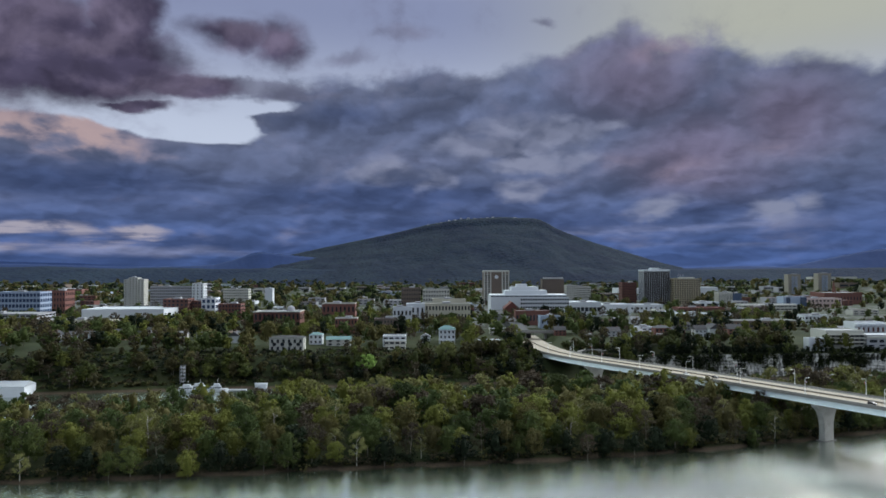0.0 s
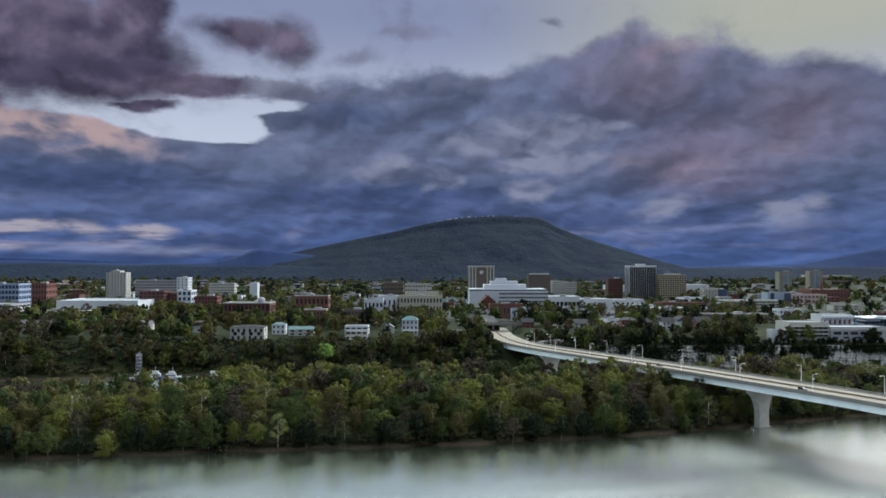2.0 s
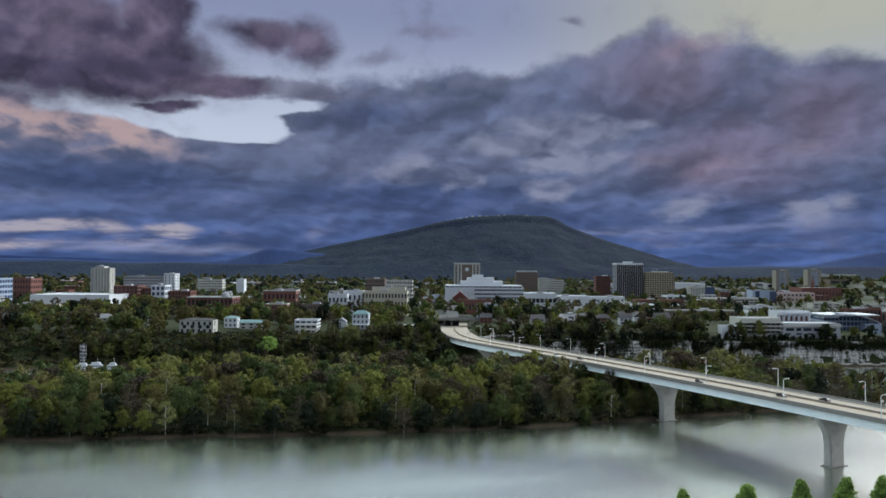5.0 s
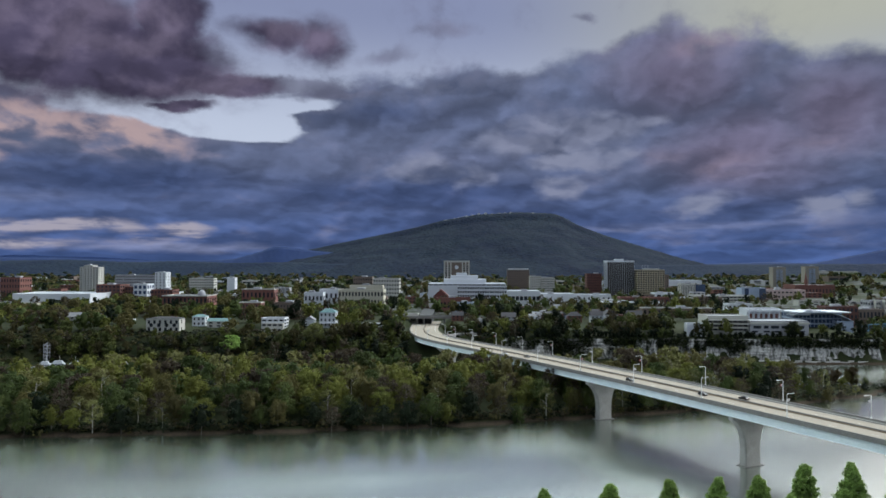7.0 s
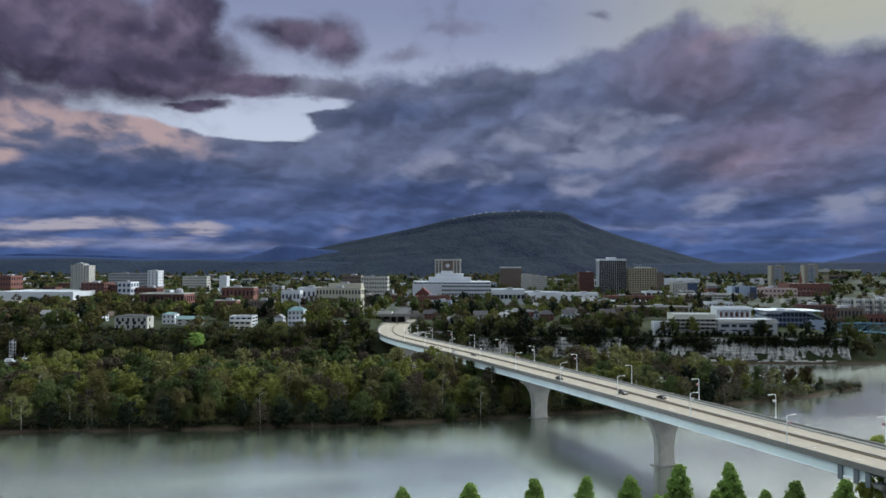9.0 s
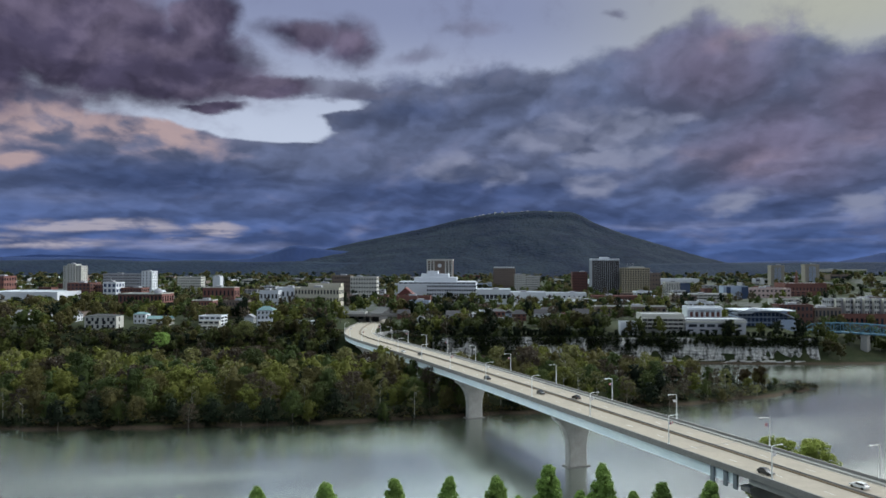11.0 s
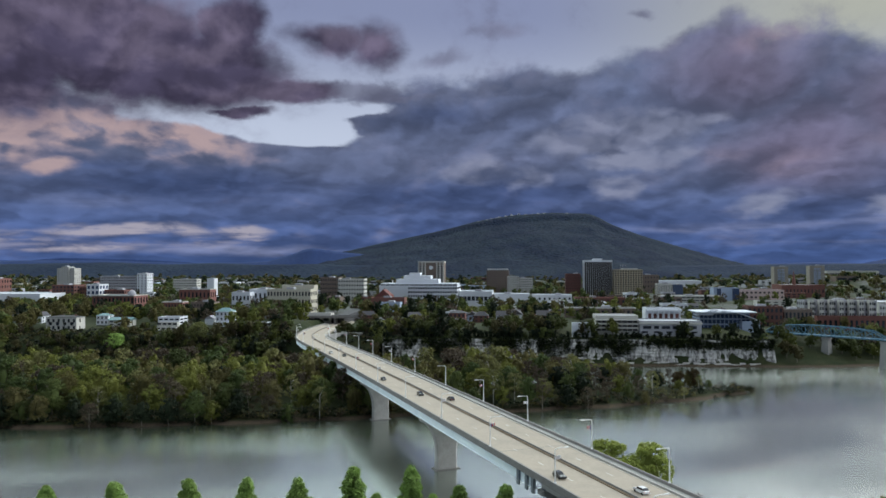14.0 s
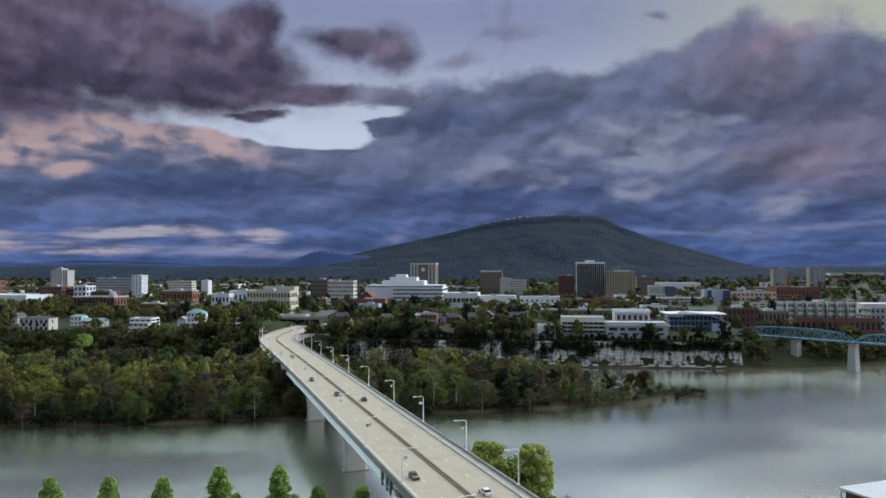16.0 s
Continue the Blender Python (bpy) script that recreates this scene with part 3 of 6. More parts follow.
def build_ground():
    fx = np.arange(-460, 660, 6.0)
    grow = 6 * np.cumsum(1.09 ** np.arange(1, 52))
    xs = np.concatenate([-460 - grow[::-1], fx, 654 + grow])
    xs = xs[(xs > -4700) & (xs < 4700)]
    ys = np.concatenate([np.arange(-400, 150, 25.0), np.arange(150, 780, 5.0), 780 + 6 * np.cumsum(1.06 ** np.arange(1, 64))])
    ys = ys[ys < 4700]
    gx, gy = np.meshgrid(xs, ys)
    gz = land(gx, gy) + npr.normal(0, 0.12, gx.shape)
    n, m = gx.shape
    idx = np.arange(n * m).reshape(n, m)
    quads = np.stack([idx[:-1, :-1], idx[:-1, 1:], idx[1:, 1:], idx[1:, :-1]], -1).reshape(-1, 4)
    me = bpy.data.meshes.new("ground")
    me.from_pydata(np.stack([gx, gy, gz], -1).reshape(-1, 3).tolist(), [], quads.tolist())
    me.materials.append(M["ground"])
    me.polygons.foreach_set("use_smooth", [True] * len(me.polygons))
    tagged(new("ground", me), "grassy riverbanks, wooded island and town ground", "ground", kind="structure")


build_ground()
wm = Shape()
wm.v = [(-2500, -100, 0), (2500, -100, 0), (2500, 1500, 0), (-2500, 1500, 0)]
wm.f = [(0, 1, 2, 3)]
tagged(new("water", wm.mesh("water", M["water"])), "wide smooth grey-green river reflecting the clouds", "river", kind="structure")

# ---------------------------------------------------------------- mountain and far hills
EYE = (118.0, -19.0, 83.0)
RIDGE_AZ = [-20, -17, -14.5, -12.3, -10.5, -7.8, -5.0, -2.3, 0.4, 3.6, 6.5, 7.3, 8.1, 10.3, 13.3, 16.6, 19.4, 22]
RIDGE_EL = [-0.5, 0.1, 0.85, 1.31, 1.73, 2.29, 2.89, 3.58, 4.04, 4.20, 4.09, 3.78, 3.28, 2.38, 1.42, 0.40, -0.25, -0.6]


def hillside(name, az, elev, y_ridge, y_foot, material, label, steps=40, rough=14.0, cap=0.0, az_step=0.1, foot=26.0, smooth_by=3):
    """A long ridge: the skyline given by azimuth and elevation from the river, sloping down towards the town."""
    a = np.arange(az[0], az[-1] + 1e-6, az_step)
    e = np.interp(a, az, elev)
    e = np.convolve(np.pad(e, smooth_by, mode="edge"), np.ones(2 * smooth_by + 1) / (2 * smooth_by + 1), "valid")
    verts = []
    for i in range(steps + 1):
        v = i / steps
        for aa, ee in zip(a, e):
            yy = y_foot + (y_ridge - y_foot) * v
            span = y_ridge - EYE[1]
            top = EYE[2] + math.tan(radians(ee)) * span / math.cos(radians(aa))
            xx = EYE[0] + math.tan(radians(aa)) * (yy - EYE[1])
            fall = v**1.25 if not cap else (0.86 * (v / 0.93) ** 1.35 if v < 0.93 else 0.86 + 0.14 * ((v - 0.93) / 0.07) ** 0.6)
            gully = noise.noise(Vector((xx * 0.0035, yy * 0.0016, 3.1))) + 0.5 * noise.noise(Vector((xx * 0.011, yy * 0.004, 9.0)))
            fine = noise.noise(Vector((xx * 0.05, yy * 0.05, 1.7)))
            h = max(top - foot, -6)
            zz = foot + h * fall + gully * rough * math.sin(math.pi * min(v, 1)) * min(1, max(h, 0) / 120) + fine * (3.0 if v < 1 else 2.2)
            verts.append((xx, yy, zz))
    k = len(a)
    for aa, (xx, yy, zz) in zip(a, verts[-k:]):
        verts.append((xx, yy + 60, zz - 80))
    s = Shape()
    s.v = verts
    s.f = [(r * k + c, r * k + c + 1, (r + 1) * k + c + 1, (r + 1) * k + c) for r in range(steps + 1) for c in range(k - 1)]
    return tagged(new(name, s.mesh(name, material, True)), label, "mountain", kind="structure")


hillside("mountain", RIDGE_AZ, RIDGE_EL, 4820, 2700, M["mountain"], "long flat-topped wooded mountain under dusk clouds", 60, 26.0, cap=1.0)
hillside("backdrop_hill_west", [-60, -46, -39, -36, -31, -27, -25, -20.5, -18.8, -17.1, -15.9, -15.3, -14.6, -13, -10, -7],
         [0.4, 0.45, 0.36, 0.45, 0.42, 0.30, 0.24, 0.30, 0.40, 0.9, 1.35, 1.43, 1.3, 1.1, 0.8, 0.2], 4380, 3900, M["hill"], "far wooded hills tinted haze-blue on the skyline", 12, 6.0, smooth_by=2)
hillside("backdrop_hill_far", [-60, -44, -36, -33.5, -31, -28, -25.5, -24, -22], [0.4, 0.5, 0.42, 0.62, 0.55, 0.48, 0.36, 0.25, 0.1], 4450, 4350, M["hill"], "far hills tinted haze-blue on the skyline", 4, 2.0, smooth_by=2)
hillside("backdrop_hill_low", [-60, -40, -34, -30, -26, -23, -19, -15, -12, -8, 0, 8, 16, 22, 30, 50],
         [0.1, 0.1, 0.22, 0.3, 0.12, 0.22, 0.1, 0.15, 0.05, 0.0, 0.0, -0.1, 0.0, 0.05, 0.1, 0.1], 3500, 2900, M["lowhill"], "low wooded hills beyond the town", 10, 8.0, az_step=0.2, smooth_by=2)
hillside("backdrop_hill_east", [14, 17.5, 19.5, 22.4, 25.3, 27, 29, 31, 34, 40, 60], [-0.3, 0.05, 0.12, 0.22, 0.12, 0.5, 0.95, 1.35, 1.5, 1.3, 1.0], 4700, 4200, M["hill"], "far ridge tinted haze-blue on the skyline", 12, 6.0, smooth_by=2)

# small white houses along the mountain's brow
for i in range(15):
    aa = rng.choice([rng.uniform(-2.4, 0.4), rng.uniform(0.2, 2.6), rng.uniform(2.4, 5.6)])
    ee = float(np.interp(aa, RIDGE_AZ, RIDGE_EL))
    yy = 4812.0
    xx = EYE[0] + math.tan(radians(aa)) * (yy - EYE[1])
    zz = EYE[2] + math.tan(radians(ee)) * (4820 - EYE[1]) / math.cos(radians(aa)) - rng.uniform(5, 13)
    h = thing("hilltop_house", pose(xx, yy, zz), "small white house on the mountain's brow", "house", "houses on the mountain")
    w = rng.uniform(6, 22)
    part("wall", Shape().box(0, 0, 0, w, 9, 8), M["white"], h)
    part("roof", Shape().gable(0, 0, 8, w, 9, 3.5), M["roof_grey"], h)

# ---------------------------------------------------------------- limestone bluff
def build_bluff():
    xs = np.arange(108, 428, 1.6)
    zs = np.arange(-1, 21, 0.7)
    s = Shape()
    for z in zs:
        for x in xs:
            y0 = float(np.interp(x, SOUTH_X, SOUTH_Y)) + 0.75 * math.sin(x * 0.13) + 7.6
            strata = 0.7 * noise.noise(Vector((x * 0.05, 4.0, z * 0.7))) + 0.22 * math.sin(z * 2.2 + 5 * noise.noise(Vector((x * 0.05, 0, 0))))
            butt = 2.6 * noise.noise(Vector((x * 0.055, 7.0, z * 0.06))) + 2.0 * noise.noise(Vector((x * 0.22, 2.0, z * 0.12)))
            s.v.append((x, y0 + 0.10 * z + strata + butt - 2.2, z))
    k = len(xs)
    s.f = [(r * k + c, r * k + c + 1, (r + 1) * k + c + 1, (r + 1) * k + c) for r in range(len(zs) - 1) for c in range(k - 1)]
    tagged(new("bluff", s.mesh("bluff", M["rock"])), "pale limestone bluff with dark streaks above the river", "cliff", kind="structure")
    led = Shape()
    for x in np.arange(300, 416, 4.0):
        y0 = float(np.interp(x, SOUTH_X, SOUTH_Y))
        led.box(x, y0 + 5.6 + rng.uniform(-0.6, 0.6), -1, 4.6, 5.5 + rng.uniform(-1, 1), 2.9 + rng.uniform(-0.9, 0.9), rng.uniform(-0.1, 0.1))
    tagged(new("ledge", led.mesh("ledge", M["ledge"])), "pale rock ledge at the foot of the bluff", "rock ledge", kind="structure")


build_bluff()

# ---------------------------------------------------------------- the road bridge
AXIS_X = [318, 277.0, 215.2, 156.6, 98.0, 61.0, 46.0, 38.0, 34.0, 33.0, 34.0]
AXIS_Y = [36, 117.2, 238.7, 354.4, 470.0, 543.0, 583.0, 622.0, 660.0, 700.0, 760.0]
DECK_Y, DECK_Z = [0, 200, 330, 420, 500, 600, 700, 900], [25.3, 25.5, 25.4, 24.7, 23.4, 21.3, 20.7, 20.7]


def axis_points(step=4.0):
    pts = np.array([AXIS_X, AXIS_Y]).T
    for _ in range(3):   # round the corners
        cut = [pts[0]]
        for p, q in zip(pts[:-1], pts[1:]):
            cut += [0.75 * p + 0.25 * q, 0.25 * p + 0.75 * q]
        pts = np.array(cut + [pts[-1]])
    run = np.concatenate([[0], np.cumsum(np.linalg.norm(np.diff(pts, axis=0), axis=1))])
    s = np.arange(0, run[-1], step)
    return np.stack([np.interp(s, run, pts[:, 0]), np.interp(s, run, pts[:, 1])], 1)


AXIS = axis_points()
TAN = np.gradient(AXIS, axis=0)
TAN /= np.linalg.norm(TAN, axis=1)[:, None]
zz_deck = np.interp(AXIS[:, 1], DECK_Y, DECK_Z)
for _ in range(6):
    zz_deck[1:-1] = (zz_deck[:-2] + zz_deck[1:-1] + zz_deck[2:]) / 3


def deck_at(y, side=0.0):
    """A place on the deck by its y, side metres to the right of the centre looking to the town, and the heading (degrees)."""
    i = int(np.argmin(np.abs(AXIS[:, 1] - y)))
    i = min(max(i, 1), len(AXIS) - 2)
    f = (y - AXIS[i, 1]) / (AXIS[i + 1, 1] - AXIS[i, 1])
    p = AXIS[i] + f * (AXIS[i + 1] - AXIS[i])
    t = TAN[i]
    return p[0] + t[1] * side, p[1] - t[0] * side, float(np.interp(y, AXIS[:, 1], zz_deck)), math.degrees(math.atan2(t[1], t[0]))


def sweep(profile, y0=-1e9, y1=1e9, depth=None):
    """Pushes a closed outline (side, height over the deck) along the bridge."""
    s, rows = Shape(), []
    for (x, y), (tx, ty), z in zip(AXIS, TAN, zz_deck):
        if y0 <= y <= y1:
            rows.append([(x + ty * a, y - tx * a, z + h) for a, h in (profile(y) if callable(profile) else profile)])
    k = len(rows[0])
    for r in rows:
        s.v += r
    for i in range(len(rows) - 1):
        for j in range(k):
            m = (j + 1) % k
            s.f.append((i * k + j, i * k + m, (i + 1) * k + m, (i + 1) * k + j))
    s.f += [tuple(range(k - 1, -1, -1)), tuple((len(rows) - 1) * k + j for j in range(k))]
    return s


def rect(a, b, lo, hi):
    return [(a, lo), (b, lo), (b, hi), (a, hi)]


HALF = 13.6
PIERS_Y = [191.5, 279.5, 366.5, 455.0, 540.0]
bridge = thing("road_bridge", pose(0, 0, 0), "long concrete and pale blue steel road bridge over the river", "bridge")
part("deck", sweep(rect(-HALF, HALF, -0.9, 0.0)), M["deck"], bridge, "tan concrete roadway")
part("girder", sweep(lambda y: rect(-HALF + 0.9, -HALF + 1.3, -3.9, -0.9), 190, 606), M["girder"], bridge, "pale blue painted steel girder")
part("girder", sweep(lambda y: rect(HALF - 1.3, HALF - 0.9, -3.9, -0.9), 190, 606), M["girder"], bridge, "pale blue painted steel girder")
# inner girders take the dark steel: shade under the deck is painted in
for a in (-6.5, -0.3, 6.0):
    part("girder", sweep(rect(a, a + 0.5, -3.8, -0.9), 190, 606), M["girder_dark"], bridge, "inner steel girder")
for a, b in ((-HALF + 0.5, -HALF + 1.7), (HALF - 1.7, HALF - 0.5)):
    part("flange", sweep(rect(a, b, -4.1, -3.9), 190, 606), M["girder"], bridge)
part("girder", sweep(rect(-HALF + 0.8, HALF - 0.8, -2.6, -0.9), -100, 189.5), M["concrete"], bridge, "concrete approach girder")
part("parapet", sweep(rect(-HALF - 0.15, -HALF + 0.35, -0.9, 1.0)), M["parapet"], bridge, "weathered dark parapet")
part("parapet", sweep(rect(HALF - 0.35, HALF + 0.15, -0.9, 1.0), -100, 604), M["parapet"], bridge, "weathered dark parapet")
part("inner_barrier", sweep(rect(HALF - 2.7, HALF - 2.45, 0.0, 0.5), -100, 600), M["concrete"], bridge, "barrier beside the footway")
part("footway", sweep(rect(HALF - 2.4, HALF - 0.35, 0.0, 0.2), -100, 600), M["concrete"], bridge)
part("median", sweep(rect(-0.75, 0.75, 0.0, 0.28)), M["median"], bridge, "rust-stained raised median")
part("median_rail", sweep(rect(-0.12, 0.12, 0.28, 0.75)), M["parapet"], bridge)
for a in (-HALF + 1.6, HALF - 3.2):
    part("edge_line", sweep(rect(a, a + 0.18, 0.0, 0.006)), M["line"], bridge)
for side in (-6.6, 5.6):
    for y in np.arange(130, 600, 14.0):
        x0, y0, z0, hd = deck_at(y, side)
        piece("lane_mark", "line", bridge, x0, y0, z0 + 0.004, 3.2, 0.16, 0.012, hd)
for y in (214.0, 300.0, 388.0, 476.0):
    x0, y0, z0, hd = deck_at(y, -1.0)
    piece("expansion_joint", "parapet", bridge, x0, y0, z0 + 0.004, 0.35, 2 * HALF - 4, 0.014, hd)


def pier_mesh(h):
    """A slender wall that flares to carry the girders, like a tuning fork filled in."""
    levels = [(0.0, 4.4, 1.9), (h * 0.42, 4.2, 1.8), (h * 0.54, 4.4, 1.75), (h * 0.64, 4.9, 1.75), (h * 0.74, 5.8, 1.7), (h * 0.83, 7.2, 1.65), (h * 0.895, 8.9, 1.6), (h * 0.93, 10.4, 1.6), (h * 0.935, 10.8, 1.6), (h, 11.0, 1.6)]
    s = Shape()
    for z, a, b in levels:
        c = 0.5
        s.v += [(-a + c, -b, z), (a - c, -b, z), (a, -b + c, z), (a, b - c, z), (a - c, b, z), (-a + c, b, z), (-a, b - c, z), (-a, -b + c, z)]
    for i in range(len(levels) - 1):
        for j in range(8):
            m = (j + 1) % 8
            s.f.append((i * 8 + j, i * 8 + m, (i + 1) * 8 + m, (i + 1) * 8 + j))
    s.f += [tuple(range(7, -1, -1)), tuple((len(levels) - 1) * 8 + j for j in range(8))]
    return s


for y in PIERS_Y + [604.0, 112.0]:
    x0, y0, z0, hd = deck_at(y, -1.3)
    base = min(zland(x0, y0), 1.0) - 2.0 if 200 < y < 600 else zland(x0, y0) - 1.0
    top = z0 - (4.1 if y > 189 else 2.6)
    pier = part("pier", pier_mesh(top - base), M["concrete"], bridge, "flared concrete pier")
    pier.matrix_basis = pose(x0, y0, base, 0, 0, hd - 90)
    if 200 < y < 600:
        foot = part("footing", Shape().box(0, 0, 0, 10.6, 5.0, 0.45), M["parapet"], pier, "dark waterline footing")
        foot.matrix_basis = pose(0, 0, -base - 0.15)
    for side in (-9.4, -5.0, 5.0, 9.4):
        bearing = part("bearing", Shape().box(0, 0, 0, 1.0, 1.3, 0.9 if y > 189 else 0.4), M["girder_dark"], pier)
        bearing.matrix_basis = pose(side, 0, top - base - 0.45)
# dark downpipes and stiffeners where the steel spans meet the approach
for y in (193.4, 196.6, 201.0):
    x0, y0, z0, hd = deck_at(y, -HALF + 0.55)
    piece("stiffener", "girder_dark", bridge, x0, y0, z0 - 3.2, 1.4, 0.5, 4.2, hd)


def street_lamp(y, side, banner):
    """A white pole on the parapet, its arm over the roadway, with a small banner part-way up."""
    inward = -1 if side > 0 else 1
    x0, y0, z0, hd = deck_at(y, side)
    lamp = thing("street_lamp", pose(x0, y0, z0 + (1.0 if abs(side) > HALF - 0.5 else 0), 0, 0, hd - 90), "white street lamp on the bridge parapet", "street lamp", "lamps along the bridge")
    part("pole", Shape().tube((0, 0, 0), (0, 0, 8.2), 0.19, 0.12, 8), M["pole"], lamp)
    part("base_plate", Shape().box(0, 0, -0.02, 0.6, 0.6, 0.25), M["pole"], lamp)
    arm = Shape()
    last = (0, 0, 8.2)
    for k in range(1, 6):
        w = k / 5 * math.pi / 2
        here = (inward * 1.1 * (1 - math.cos(w)), 0, 8.2 + 0.5 * math.sin(w))
        arm.tube(last, here, 0.11, 0.11)
        last = here
    arm.tube(last, (inward * 3.0, 0, 8.75), 0.1, 0.08)
    part("arm", arm, M["pole"], lamp)
    part("lamp_head", Shape().box(inward * 3.3, 0, 8.6, 1.2, 0.42, 0.26, 0, 0.8), M["lamp"], lamp, "flat lamp head")
    if banner:
        part("bracket", Shape().tube((0, 0, 6.6), (inward * 1.5, 0, 6.9), 0.05, 0.04), M["pole"], lamp)
        flag = Shape()
        for k in range(5):
            for g in range(2):
                flag.v.append((inward * (0.25 + 0.34 * k), 0.10 * math.sin(k * 1.6), 6.75 - 0.9 * g + 0.05 * k))
        for k in range(4):
            flag.f.append((2 * k, 2 * k + 1, 2 * k + 3, 2 * k + 2))
        cloth = flag.mesh("banner", M["banner_w"])
        cloth.materials.append(M["banner_r"])
        cloth.materials.append(M["banner_b"])
        for i, p in enumerate(cloth.polygons):
            p.material_index = (2, 1, 0, 1)[i] if banner == 1 else 0
        cl = part("banner", cloth, None, lamp, "small cloth banner")
        cl.modifiers.new("thick", "SOLIDIFY").thickness = 0.03


right_y = [138, 175.4, 207.0, 243.8, 278.0, 316.5, 356.5, 395.0, 432.0, 465.0, 498.0, 532.0, 566.0, 598.0]
left_y = [113, 147, 182.0, 217.0, 254.5, 292.5, 331.5, 370.0, 408.0, 446.0, 484.0, 520.0, 556.0, 590.0]
for i, y in enumerate(right_y):
    street_lamp(y - 2.2, HALF - 0.1, (1, 0, 1, 2)[i % 4])
for i, y in enumerate(left_y):
    street_lamp(y, -HALF + 0.1, (2, 0, 2, 1)[i % 4])


def car(y, side, paint, label, back=False):
    x0, y0, z0, hd = deck_at(y, side)
    c = thing("car", pose(x0, y0, z0, 0, 0, hd + (180 if back else 0)), label, "car", "cars on the bridge")
    b = Shape()
    b.prism([(-2.25, 0.35), (2.2, 0.35), (2.28, 0.75), (1.9, 0.92), (1.1, 1.0), (-1.9, 1.02), (-2.25, 0.85)], -0.9, 0.9)
    part("body", b, M[paint], c)
    part("cabin", Shape().prism([(-1.95, 1.0), (1.05, 0.98), (0.35, 1.5), (-1.45, 1.52)], -0.78, 0.78), M["glass"], c, "dark glazed cabin")
    part("roof", Shape().box(-0.55, 0, 1.5, 1.75, 1.5, 0.06), M[paint], c)
    for wx in (-1.4, 1.4):
        for wy in (-0.82, 0.82):
            w = part("wheel", Shape().tube((wx, wy - 0.11, 0.33), (wx, wy + 0.11, 0.33), 0.33, 0.33, 12), M["tyre"], c)
    for wy in (-0.62, 0.62):
        part("headlight", Shape().box(2.2, wy, 0.62, 0.1, 0.35, 0.16), M["lamp"], c)
        part("tail_light", Shape().box(-2.24, wy, 0.66, 0.06, 0.35, 0.16), M["banner_r"], c)


car(188.0, -8.4, "car_dark", "dark grey car driving on the bridge", True)
car(172.0, 4.0, "car_white", "white car driving on the bridge")
car(286.5, 4.0, "car_dark", "black car driving on the bridge")
car(300.0, -4.2, "car_dark", "dark hatchback driving on the bridge", True)
car(340.0, -8.0, "car_dark", "dark saloon driving on the bridge", True)
car(432.0, -4.2, "car_dark", "dark car driving on the bridge", True)
car(450.0, -8.4, "car_white", "pale car driving on the bridge", True)


# ---------------------------------------------------------------- trees
def sprays(centres, size, rnd, out=None):
    """Leaf sprays: one small card of leaves at each centre, facing roughly outwards."""
    n = len(centres)
    nrm = rnd.normal(0, 0.55, (n, 3))
    if out is None:
        nrm[:, 2] = np.abs(nrm[:, 2]) + 0.5
    else:
        nrm += out
    nrm /= np.linalg.norm(nrm, axis=1)[:, None]
    t = np.cross(nrm, rnd.normal(0, 1, (n, 3)))
    t /= np.linalg.norm(t, axis=1)[:, None] + 1e-9
    b = np.cross(nrm, t)
    s = size * rnd.uniform(0.6, 1.35, (n, 1))
    v = np.stack([centres - t * s - b * s * 0.5, centres + t * s * 0.3 - b * s, centres + t * s + b * s * 0.4, centres - t * s * 0.2 + b * s], 1)
    return v.reshape(-1, 3), np.arange(4 * n).reshape(n, 4)


def crown_points(rnd, r, z0, z1, clumps, per, shape, spread=0.27):
    out, ways = [], []
    for _ in range(clumps):
        u = rnd.uniform(0.02, 1)
        w = rnd.uniform(0, 2 * np.pi)
        if shape == "cone":
            rad = r * (1 - u) ** 0.75 * rnd.uniform(0.5, 1.0) + 0.05 * r
        elif shape == "column":
            rad = 0.75 * r * np.sin(np.pi * (0.12 + 0.83 * u)) ** 0.6 * rnd.uniform(0.4, 1)
        else:
            rad = r * np.sqrt(max(0.05, 1 - (2 * (u - 0.42) / 1.2) ** 2)) * np.sqrt(rnd.uniform(0.25, 1))
        c = np.array([rad * np.cos(w), rad * np.sin(w), z0 + (z1 - z0) * u])
        d = rnd.normal(0, 1, (per, 3))
        d /= np.linalg.norm(d, axis=1)[:, None]
        d *= (rnd.uniform(0.2, 1, (per, 1)) ** 0.5) * r * spread * rnd.uniform(0.7, 1.3)
        d[:, 2] *= 0.75
        out.append(c + d)
        mid = np.array([0, 0, z0 + 0.4 * (z1 - z0)])
        far = (c - mid) / (np.linalg.norm(c - mid) + 1e-6)
        face = d / (np.linalg.norm(d, axis=1)[:, None] + 1e-6) + 0.7 * far + np.array([0, 0, 0.35])
        ways.append(face / (np.linalg.norm(face, axis=1)[:, None] + 1e-6))
    return np.concatenate(out), np.concatenate(ways)


